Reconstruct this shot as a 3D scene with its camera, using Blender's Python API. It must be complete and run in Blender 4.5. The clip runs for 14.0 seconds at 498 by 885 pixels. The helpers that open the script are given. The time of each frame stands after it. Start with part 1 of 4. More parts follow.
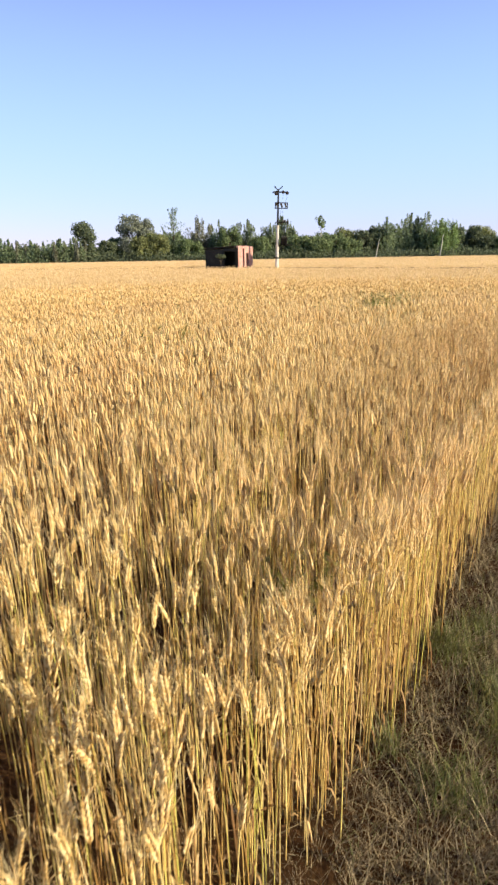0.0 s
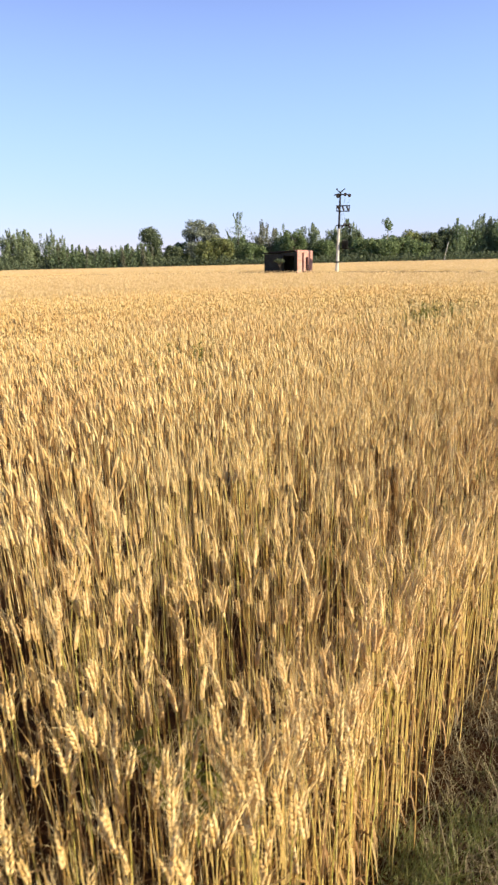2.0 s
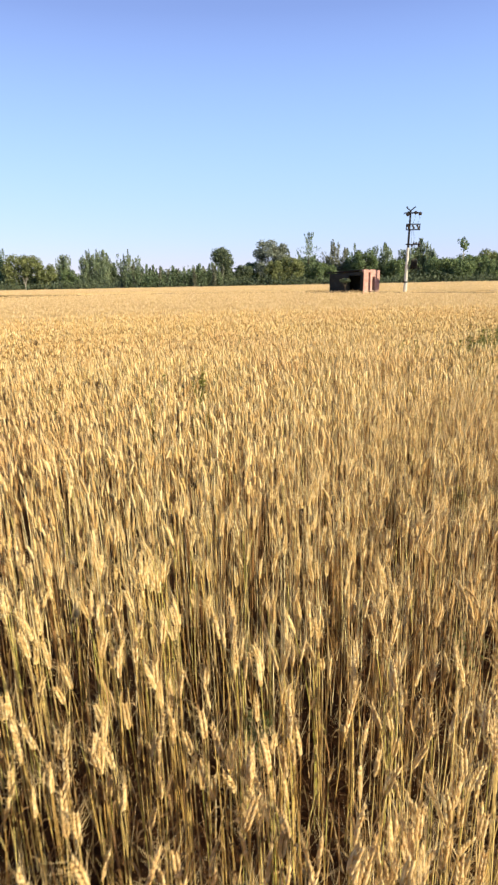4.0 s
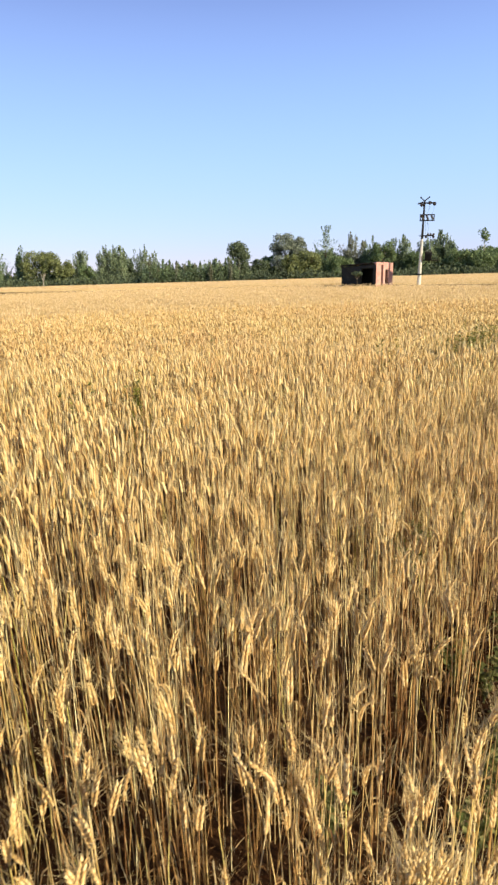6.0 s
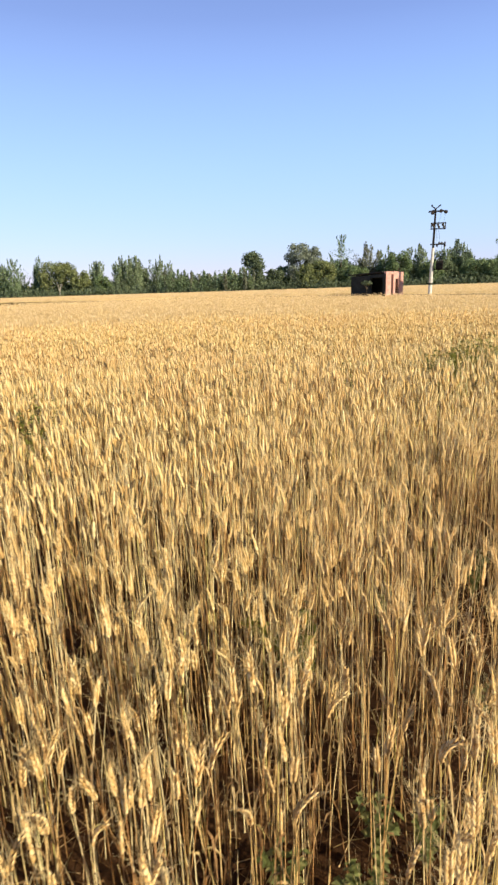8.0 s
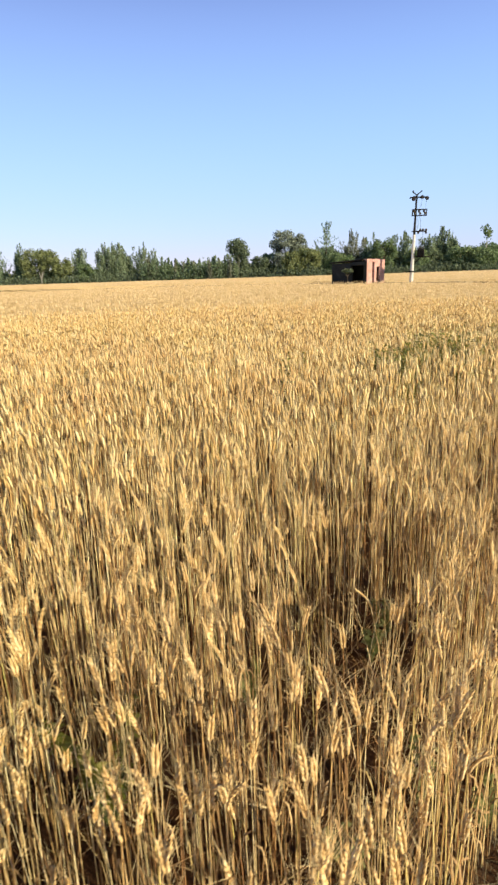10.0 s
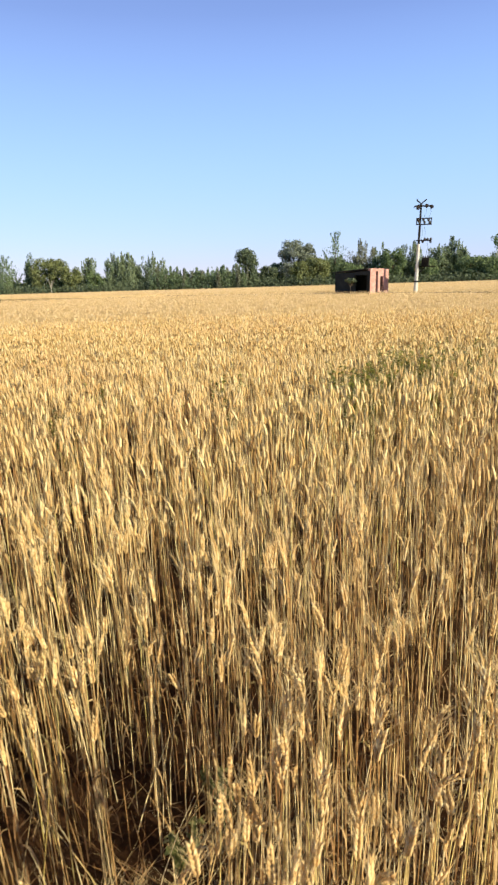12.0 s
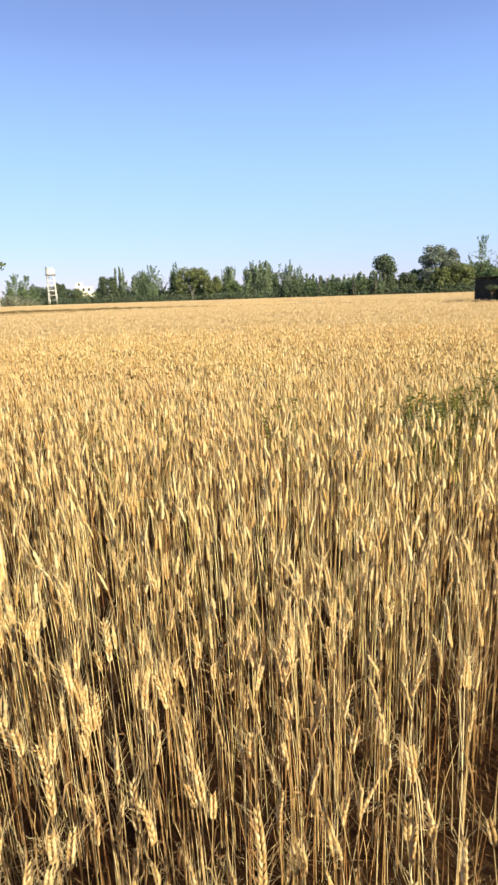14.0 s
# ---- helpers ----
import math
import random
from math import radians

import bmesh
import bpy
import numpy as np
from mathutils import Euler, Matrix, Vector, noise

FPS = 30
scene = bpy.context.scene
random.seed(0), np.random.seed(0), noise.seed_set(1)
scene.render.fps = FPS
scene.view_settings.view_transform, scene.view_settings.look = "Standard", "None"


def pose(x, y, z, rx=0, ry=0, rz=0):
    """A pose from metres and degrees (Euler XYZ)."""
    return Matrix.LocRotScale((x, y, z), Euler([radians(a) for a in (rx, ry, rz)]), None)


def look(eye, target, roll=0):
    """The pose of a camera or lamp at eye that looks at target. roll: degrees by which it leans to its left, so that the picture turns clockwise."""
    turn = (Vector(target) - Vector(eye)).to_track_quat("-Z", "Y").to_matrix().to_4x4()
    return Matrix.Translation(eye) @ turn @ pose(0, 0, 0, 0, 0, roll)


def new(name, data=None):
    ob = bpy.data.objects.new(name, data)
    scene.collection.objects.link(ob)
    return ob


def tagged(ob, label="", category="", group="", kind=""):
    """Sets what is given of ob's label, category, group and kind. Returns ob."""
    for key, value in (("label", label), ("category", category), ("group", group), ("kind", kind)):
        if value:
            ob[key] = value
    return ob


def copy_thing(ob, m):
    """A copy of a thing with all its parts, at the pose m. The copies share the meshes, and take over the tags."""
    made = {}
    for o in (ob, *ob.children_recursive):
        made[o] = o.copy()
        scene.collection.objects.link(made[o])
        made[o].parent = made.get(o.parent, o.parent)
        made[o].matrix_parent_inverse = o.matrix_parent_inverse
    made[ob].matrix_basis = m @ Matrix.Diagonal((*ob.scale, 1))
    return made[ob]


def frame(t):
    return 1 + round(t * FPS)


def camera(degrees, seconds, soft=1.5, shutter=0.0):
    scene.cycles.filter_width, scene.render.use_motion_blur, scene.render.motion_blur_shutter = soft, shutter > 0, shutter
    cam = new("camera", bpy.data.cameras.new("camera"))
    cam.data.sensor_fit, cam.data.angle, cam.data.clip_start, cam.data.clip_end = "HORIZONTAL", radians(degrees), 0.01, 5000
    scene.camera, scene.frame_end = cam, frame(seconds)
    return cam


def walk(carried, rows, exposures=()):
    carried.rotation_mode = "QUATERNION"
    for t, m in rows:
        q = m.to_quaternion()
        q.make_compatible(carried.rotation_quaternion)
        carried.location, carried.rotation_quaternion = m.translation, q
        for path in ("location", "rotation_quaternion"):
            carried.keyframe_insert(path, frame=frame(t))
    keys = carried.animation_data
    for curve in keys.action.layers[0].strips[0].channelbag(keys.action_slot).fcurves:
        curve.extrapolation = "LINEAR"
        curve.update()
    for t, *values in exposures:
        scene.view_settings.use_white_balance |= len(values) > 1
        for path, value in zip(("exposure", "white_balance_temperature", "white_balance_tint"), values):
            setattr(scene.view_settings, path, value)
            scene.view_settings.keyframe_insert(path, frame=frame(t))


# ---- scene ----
cam = camera(46.5, 14.0, soft=2.5, shutter=0.25)
PATH = [
    (0, (-0.204, -1.028, 1.848), (-0.17, 0.874, 1.232), -1.0),
    (0.5, (-0.081, -0.68, 1.826), (-0.05, 1.218, 1.199), -1.4),
    (1, (-0.017, -0.396, 1.885), (-0.028, 1.502, 1.257), -1.5),
    (1.5, (0.151, -0.248, 1.875), (0.068, 1.652, 1.256), -1.6),
    (2, (0.393, -0.074, 1.908), (0.218, 1.825, 1.307), -1.4),
    (4.5, (1.041, 1.501, 1.866), (0.626, 3.384, 1.334), -1.4),
    (5, (1.19, 1.739, 1.845), (0.77, 3.617, 1.301), -1.6),
    (5.5, (1.419, 1.983, 1.876), (0.985, 3.856, 1.323), -1.6),
    (6, (1.566, 2.154, 1.872), (1.103, 4.019, 1.319), -1.8),
    (6.5, (1.671, 2.458, 1.855), (1.176, 4.319, 1.314), -1.8),
    (7, (1.817, 2.739, 1.863), (1.298, 4.597, 1.337), -1.9),
    (7.5, (2.04, 3.006, 1.863), (1.514, 4.865, 1.344), -1.8),
    (8, (2.183, 3.293, 1.832), (1.664, 5.153, 1.311), -1.9),
    (10.5, (2.803, 4.424, 1.824), (2.329, 6.283, 1.26), -1.9),
    (11, (2.971, 4.751, 1.809), (2.493, 6.613, 1.258), -1.9),
    (11.5, (3.106, 5.014, 1.803), (2.618, 6.878, 1.267), -1.8),
    (12, (3.201, 5.318, 1.802), (2.69, 7.177, 1.272), -1.8),
    (12.5, (3.293, 5.509, 1.816), (2.732, 7.356, 1.293), -1.9),
    (13, (3.449, 5.728, 1.822), (2.792, 7.545, 1.306), -1.9),
    (13.5, (3.609, 5.938, 1.824), (2.811, 7.702, 1.319), -1.9),
    (14, (3.642, 6.176, 1.838), (2.718, 7.88, 1.344), -2.0),
]
walk(cam, [(t, look(eye, target, roll)) for t, eye, target, roll in PATH],
     exposures=[(0, 1.01, 6500, 15), (2.2, 0.96, 6460, 13), (4.5, 0.91, 6420, 11), (8.2, 0.90, 6400, 10), (10.5, 0.88, 6335, 9), (14, 0.86, 6250, 8.5)])

# ---- world and light ----
world = bpy.data.worlds.new("sky")
scene.world = world
world.use_nodes = True
wn, wl = world.node_tree.nodes, world.node_tree.links
SUN_AZ, SUN_EL = radians(113), radians(27)      # compass bearing from +y over +x, height
sky = wn.new("ShaderNodeTexSky")
sky.sky_type = "NISHITA"
sky.sun_disc = False
sky.sun_elevation, sky.sun_rotation = SUN_EL, SUN_AZ
sky.air_density, sky.dust_density, sky.ozone_density = 1.0, 0.0, 3.0
haze = wn.new("ShaderNodeVectorMath")
haze.operation = "MULTIPLY_ADD"           # thinned sky plus even blue haze
haze.inputs[1].default_value = (0.30, 0.225, 0.165)
up = wn.new("ShaderNodeSeparateXYZ")
wl.new(wn.new("ShaderNodeTexCoord").outputs["Generated"], up.inputs[0])
thin = wn.new("ShaderNodeValToRGB")       # haze: pale at the horizon, deep blue above
thin.color_ramp.interpolation = "B_SPLINE"
HAZE = [(0.0, (0.222, 0.260, 0.43)), (0.07, (0.227, 0.335, 0.54)), (0.17, (0.206, 0.338, 0.55)), (0.27, (0.164, 0.275, 0.53)), (0.36, (0.128, 0.197, 0.46)), (0.55, (0.03, 0.06, 0.15)), (1.0, (0.0, 0.0, 0.0))]
for k, (p, c) in enumerate(HAZE):
    e = thin.color_ramp.elements[k] if k < 2 else thin.color_ramp.elements.new(p)
    e.position, e.color = p, (*c, 1)
wl.new(up.outputs[2], thin.inputs[0])
blue = wn.new("ShaderNodeVectorMath")
blue.operation = "SCALE"
blue.inputs["Scale"].default_value = 10.0
wl.new(thin.outputs[0], blue.inputs[0])
wl.new(sky.outputs[0], haze.inputs[0])
wl.new(blue.outputs[0], haze.inputs[2])
wl.new(haze.outputs[0], wn["Background"].inputs[0])
wn["Background"].inputs[1].default_value = 0.0935
sun = new("sun", bpy.data.lights.new("sun", "SUN"))
sun.data.energy, sun.data.angle, sun.data.color = 5.0, radians(0.6), (1.0, 0.86, 0.58)
sun_way = Vector((math.sin(SUN_AZ) * math.cos(SUN_EL), math.cos(SUN_AZ) * math.cos(SUN_EL), math.sin(SUN_EL)))
sun.matrix_world = look(sun_way * 50, (0, 0, 0))


# ---- materials ----
def node_mat(name):
    m = bpy.data.materials.new(name)
    m.use_nodes = True
    return m, m.node_tree.nodes, m.node_tree.links


def ramp(nodes, links, source, stops):
    r = nodes.new("ShaderNodeValToRGB")
    el = r.color_ramp.elements
    while len(el) < len(stops):
        el.new(0.5)
    for e, (p, c) in zip(el, stops):
        e.position, e.color = p, (*c, 1)
    links.new(source, r.inputs[0])
    return r.outputs[0]


def noise_of(nodes, links, scale, detail=3, rough=0.55, stretch=None):
    n = nodes.new("ShaderNodeTexNoise")
    n.inputs["Scale"].default_value, n.inputs["Detail"].default_value, n.inputs["Roughness"].default_value = scale, detail, rough
    g = nodes.new("ShaderNodeNewGeometry")
    if stretch:
        mp = nodes.new("ShaderNodeMapping")
        mp.inputs["Scale"].default_value = stretch
        links.new(g.outputs["Position"], mp.inputs[0])
        links.new(mp.outputs[0], n.inputs["Vector"])
    else:
        links.new(g.outputs["Position"], n.inputs["Vector"])
    return n.outputs[0]


def mix_col(nodes, links, fac, a, b, mode="MIX"):
    n = nodes.new("ShaderNodeMix")
    n.data_type, n.blend_type = "RGBA", mode
    for sock, v in ((n.inputs["Factor"], fac), (n.inputs["A"], a), (n.inputs["B"], b)):
        if isinstance(v, (int, float)):
            sock.default_value = v
        elif isinstance(v, tuple):
            sock.default_value = (*v, 1)
        else:
            links.new(v, sock)
    return n.outputs["Result"]


def plant_mat(name, stops, patch, patch_share=0.5, rough=0.6, through_share=0.25, grain=260.0, spec=0.3, patch_scale=0.55, contrast=0.72):
    """Straw or leaf: colour by island, wide patches, fine grain, some light let through."""
    m, n, l = node_mat(name)
    p = n["Principled BSDF"]
    g = n.new("ShaderNodeNewGeometry")
    col = ramp(n, l, g.outputs["Random Per Island"], stops)
    fac = ramp(n, l, noise_of(n, l, patch_scale, 3), [(0.42, (0, 0, 0)), (0.72, (patch_share,) * 3)])
    col = mix_col(n, l, fac, col, patch)
    gr = noise_of(n, l, grain, 2)
    shade = ramp(n, l, gr, [(0.32, (contrast, contrast * 0.97, contrast * 0.93)), (0.68, (1.12, 1.12, 1.1))])
    col = mix_col(n, l, 1.0, col, shade, "MULTIPLY")
    l.new(col, p.inputs["Base Color"])
    p.inputs["Roughness"].default_value = rough
    p.inputs["Specular IOR Level"].default_value = spec
    t = n.new("ShaderNodeBsdfTranslucent")
    l.new(col, t.inputs[0])
    mx = n.new("ShaderNodeMixShader")
    mx.inputs[0].default_value = through_share
    l.new(p.outputs[0], mx.inputs[1])
    l.new(t.outputs[0], mx.inputs[2])
    l.new(mx.outputs[0], n["Material Output"].inputs[0])
    return m


def rough_mat(name, stops, scale, rough=0.8, fine=40.0, bump=0.3, metal=0.0, stretch=None, wide=None, dist=0.02):
    """Earth, plaster, bark, metal: two scales of noise and relief."""
    m, n, l = node_mat(name)
    p = n["Principled BSDF"]
    col = ramp(n, l, noise_of(n, l, scale, 5, 0.6, stretch), stops)
    fn = noise_of(n, l, fine, 4, 0.65, stretch)
    col = mix_col(n, l, 1.0, col, ramp(n, l, fn, [(0.3, (0.7, 0.7, 0.7)), (0.7, (1.15, 1.15, 1.15))]), "MULTIPLY")
    if wide:
        col = mix_col(n, l, ramp(n, l, noise_of(n, l, wide[0], 3), [(0.45, (0, 0, 0)), (0.65, (wide[2],) * 3)]), col, wide[1])
    l.new(col, p.inputs["Base Color"])
    p.inputs["Roughness"].default_value, p.inputs["Metallic"].default_value = rough, metal
    p.inputs["Specular IOR Level"].default_value = 0.5 if rough < 0.7 else 0.12
    b = n.new("ShaderNodeBump")
    b.inputs["Strength"].default_value, b.inputs["Distance"].default_value = bump, dist
    l.new(fn, b.inputs["Height"])
    l.new(b.outputs[0], p.inputs["Normal"])
    return m


M_EAR = plant_mat("ripe_ear", [(0.0, (0.50, 0.32, 0.12)), (0.5, (0.74, 0.53, 0.24)), (1.0, (0.90, 0.75, 0.43))], (0.70, 0.44, 0.23), 0.45, 0.6, 0.16, 170, 0.2, contrast=0.78)
M_YELLOWEAR = plant_mat("yellow_ear", [(0.0, (0.54, 0.36, 0.13)), (0.5, (0.77, 0.58, 0.27)), (1.0, (0.92, 0.80, 0.46))], (0.73, 0.47, 0.26), 0.45, 0.6, 0.16, 170, 0.2, contrast=0.78)
M_AWN = plant_mat("awn", [(0.0, (0.82, 0.62, 0.30)), (1.0, (0.96, 0.83, 0.50))], (0.82, 0.56, 0.28), 0.4, 0.45, 0.42, 90)
M_STEM = plant_mat("straw", [(0.0, (0.26, 0.12, 0.045)), (0.3, (0.55, 0.35, 0.14)), (0.62, (0.83, 0.66, 0.33)), (0.88, (0.95, 0.84, 0.54)), (1.0, (0.70, 0.62, 0.18))], (0.54, 0.30, 0.13), 0.5, 0.42, 0.03, 120, 0.3)
M_GOLD = plant_mat("yellow_straw", [(0.0, (0.46, 0.26, 0.08)), (0.4, (0.74, 0.54, 0.19)), (0.75, (0.92, 0.76, 0.36)), (0.88, (0.74, 0.67, 0.19)), (1.0, (0.54, 0.55, 0.12))], (0.64, 0.46, 0.16), 0.45, 0.42, 0.08, 120, 0.3)
M_LEAF = plant_mat("dry_leaf", [(0.0, (0.13, 0.07, 0.03)), (0.45, (0.30, 0.18, 0.08)), (0.88, (0.68, 0.51, 0.27)), (1.0, (0.30, 0.28, 0.09))], (0.42, 0.25, 0.13), 0.5, 0.75, 0.15, 140, 0.12)
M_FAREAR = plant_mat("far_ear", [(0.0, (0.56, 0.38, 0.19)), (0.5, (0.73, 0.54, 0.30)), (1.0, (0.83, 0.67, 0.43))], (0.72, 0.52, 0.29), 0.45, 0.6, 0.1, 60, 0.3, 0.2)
M_WEED = plant_mat("weed_leaf", [(0.0, (0.115, 0.125, 0.020)), (0.6, (0.195, 0.205, 0.034)), (1.0, (0.32, 0.31, 0.07))], (0.20, 0.20, 0.05), 0.4, 0.5, 0.3, 60)
M_GRASS = plant_mat("grass", [(0.0, (0.10, 0.14, 0.04)), (0.6, (0.17, 0.21, 0.07)), (1.0, (0.34, 0.33, 0.14))], (0.22, 0.20, 0.08), 0.5, 0.55, 0.3, 60)
M_LITTER = plant_mat("straw_litter", [(0.0, (0.12, 0.095, 0.062)), (0.55, (0.27, 0.225, 0.145)), (0.9, (0.50, 0.43, 0.30)), (1.0, (0.17, 0.21, 0.085))], (0.20, 0.19, 0.10), 0.4, 0.7, 0.15, 60)
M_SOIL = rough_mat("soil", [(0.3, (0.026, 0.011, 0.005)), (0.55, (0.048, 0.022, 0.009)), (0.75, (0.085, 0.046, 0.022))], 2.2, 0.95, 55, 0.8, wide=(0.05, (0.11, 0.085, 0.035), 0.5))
M_CANOPY = rough_mat("wheat_canopy", [(0.3, (0.48, 0.31, 0.13)), (0.5, (0.65, 0.46, 0.22)), (0.7, (0.74, 0.56, 0.30))], 1.4, 0.8, 9.0, 0.4, wide=(0.06, (0.68, 0.50, 0.24), 0.6), dist=0.2)
# darker copy of wheat_canopy: shade of the gaps between ears put into it
M_UNDER = rough_mat("straw_understorey", [(0.3, (0.40, 0.26, 0.11)), (0.5, (0.57, 0.40, 0.18)), (0.7, (0.68, 0.50, 0.26))], 1.4, 0.85, 9.0, 0.5, dist=0.2)
M_BANK = rough_mat("bank_turf", [(0.3, (0.09, 0.062, 0.025)), (0.55, (0.19, 0.135, 0.06)), (0.75, (0.36, 0.26, 0.12))], 0.9, 0.95, 14, 0.9, dist=0.08)
M_ROUGH = rough_mat("rough_grass", [(0.3, (0.06, 0.065, 0.022)), (0.5, (0.12, 0.12, 0.045)), (0.7, (0.26, 0.21, 0.09))], 0.35, 0.95, 6, 0.8, dist=0.15)
M_FLOWER = plant_mat("purple_petal", [(0.0, (0.52, 0.38, 0.60)), (1.0, (0.70, 0.58, 0.74))], (0.6, 0.45, 0.66), 0.3)
M_BARK = rough_mat("bark", [(0.3, (0.07, 0.055, 0.04)), (0.7, (0.17, 0.14, 0.105))], 3.0, 0.9, 25, 0.6)
M_PALEBARK = rough_mat("pale_bark", [(0.3, (0.30, 0.27, 0.22)), (0.7, (0.48, 0.45, 0.39))], 2.0, 0.85, 20, 0.4)
M_STEEL = rough_mat("rusted_steel", [(0.3, (0.010, 0.010, 0.010)), (0.7, (0.022, 0.020, 0.019))], 6.0, 0.7, 40, 0.2, 0.0)
M_GALV = rough_mat("painted_steel", [(0.3, (0.42, 0.42, 0.40)), (0.6, (0.60, 0.59, 0.55)), (0.8, (0.30, 0.24, 0.19))], 2.5, 0.55, 30, 0.15, 0.1)
M_CERAMIC = rough_mat("brown_ceramic", [(0.3, (0.012, 0.009, 0.008)), (0.7, (0.028, 0.019, 0.016))], 8, 0.6, 40, 0.05)
M_CONCRETE = rough_mat("weathered_concrete", [(0.3, (0.26, 0.25, 0.23)), (0.7, (0.42, 0.40, 0.37))], 1.5, 0.85, 24, 0.3)
M_PLASTER = rough_mat("dark_plaster", [(0.3, (0.022, 0.025, 0.024)), (0.6, (0.038, 0.041, 0.039)), (0.8, (0.065, 0.064, 0.057))], 1.3, 0.9, 18, 0.4)
M_ROOF = rough_mat("dark_concrete", [(0.3, (0.022, 0.022, 0.022)), (0.7, (0.055, 0.052, 0.05))], 1.2, 0.9, 20, 0.3)
M_WHITE = rough_mat("whitewash", [(0.3, (0.62, 0.60, 0.56)), (0.7, (0.82, 0.80, 0.76))], 0.6, 0.8, 6, 0.2)
M_DARK = rough_mat("window_dark", [(0.3, (0.03, 0.035, 0.04)), (0.7, (0.07, 0.075, 0.08))], 1.0, 0.3, 6, 0.1)


def brick_mat():
    m, n, l = node_mat("red_brick")
    p = n["Principled BSDF"]
    tc = n.new("ShaderNodeTexCoord")
    mp = n.new("ShaderNodeMapping")
    mp.inputs["Rotation"].default_value = (radians(90), 0, 0)
    l.new(tc.outputs["Object"], mp.inputs[0])
    b = n.new("ShaderNodeTexBrick")
    for k, v in (("Scale", 1.0), ("Mortar Size", 0.012), ("Brick Width", 0.24), ("Row Height", 0.085)):
        b.inputs[k].default_value = v
    b.inputs["Color1"].default_value = (0.36, 0.145, 0.13, 1)
    b.inputs["Color2"].default_value = (0.48, 0.245, 0.225, 1)
    b.inputs["Mortar"].default_value = (0.40, 0.29, 0.24, 1)
    l.new(mp.outputs[0], b.inputs[0])
    worn = ramp(n, l, noise_of(n, l, 1.6, 4), [(0.45, (0, 0, 0)), (0.62, (0.55, 0.55, 0.55))])
    col = mix_col(n, l, worn, b.outputs[0], (0.52, 0.33, 0.29))
    l.new(col, p.inputs["Base Color"])
    p.inputs["Roughness"].default_value = 0.9
    bp = n.new("ShaderNodeBump")
    bp.inputs["Strength"].default_value, bp.inputs["Distance"].default_value, bp.invert = 0.6, 0.01, True
    l.new(b.outputs["Fac"], bp.inputs["Height"])
    l.new(bp.outputs[0], p.inputs["Normal"])
    return m


M_BRICK = brick_mat()


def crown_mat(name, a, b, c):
    # lift and extra blue: distance haze put into the leaf colours
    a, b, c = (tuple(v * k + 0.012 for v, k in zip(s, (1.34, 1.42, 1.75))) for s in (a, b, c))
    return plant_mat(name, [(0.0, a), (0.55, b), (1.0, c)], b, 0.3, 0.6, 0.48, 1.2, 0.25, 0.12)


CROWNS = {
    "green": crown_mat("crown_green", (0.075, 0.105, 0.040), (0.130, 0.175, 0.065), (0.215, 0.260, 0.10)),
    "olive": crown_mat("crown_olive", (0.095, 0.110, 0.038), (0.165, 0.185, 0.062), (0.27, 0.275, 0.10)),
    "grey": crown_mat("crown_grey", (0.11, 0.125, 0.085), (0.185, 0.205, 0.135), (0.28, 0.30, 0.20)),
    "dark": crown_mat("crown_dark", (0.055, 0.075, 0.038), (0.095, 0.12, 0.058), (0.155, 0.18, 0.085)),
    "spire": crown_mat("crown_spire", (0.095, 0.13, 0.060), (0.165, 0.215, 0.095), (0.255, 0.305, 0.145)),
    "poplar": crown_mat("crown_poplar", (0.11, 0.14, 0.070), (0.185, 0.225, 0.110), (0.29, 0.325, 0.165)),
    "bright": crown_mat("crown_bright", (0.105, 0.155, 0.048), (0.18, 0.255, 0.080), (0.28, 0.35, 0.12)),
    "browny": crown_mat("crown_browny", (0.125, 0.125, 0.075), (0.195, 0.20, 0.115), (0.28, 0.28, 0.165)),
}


# ---- mesh helpers ----
def mesh_np(name, V, F, smooth=False):
    """A mesh from arrays of points and of triangles or quads."""
    V, F = np.asarray(V, dtype=np.float32), np.asarray(F, dtype=np.int32)
    me = bpy.data.meshes.new(name)
    k = F.shape[1]
    me.vertices.add(len(V))
    me.vertices.foreach_set("co", V.ravel())
    me.loops.add(F.size)
    me.loops.foreach_set("vertex_index", F.ravel())
    me.polygons.add(len(F))
    me.polygons.foreach_set("loop_start", np.arange(0, F.size, k, dtype=np.int32))
    if smooth:
        me.polygons.foreach_set("use_smooth", np.ones(len(F), dtype=bool))
    me.update(calc_edges=True)
    return me


def part_np(name, V, F, mat, parent, label="", smooth=False, kind=""):
    me = mesh_np(name, V, F, smooth)
    me.materials.append(mat)
    ob = new(name, me)
    ob.parent = parent
    return tagged(ob, label=label, kind=kind)


def part(name, bm, mat, parent, label=""):
    me = bpy.data.meshes.new(name)
    bm.to_mesh(me)
    bm.free()
    me.materials.append(mat)
    ob = new(name, me)
    ob.parent = parent
    return tagged(ob, label=label)


def add_box(bm, c, s, m=None, bevel=0.0):
    mm = Matrix.LocRotScale(c, None, s)
    r = bmesh.ops.create_cube(bm, size=1, matrix=(m @ mm) if m else mm)
    if bevel:
        es = list({e for v in r["verts"] for e in v.link_edges})
        bmesh.ops.bevel(bm, geom=es, offset=bevel, segments=1, affect="EDGES")


def add_rod(bm, a, b, r0, r1=None, seg=8):
    a, b = Vector(a), Vector(b)
    d = b - a
    m = Matrix.Translation((a + b) / 2) @ d.to_track_quat("Z", "Y").to_matrix().to_4x4()
    bmesh.ops.create_cone(bm, cap_ends=True, segments=seg, radius1=r0, radius2=r0 if r1 is None else r1, depth=d.length, matrix=m)


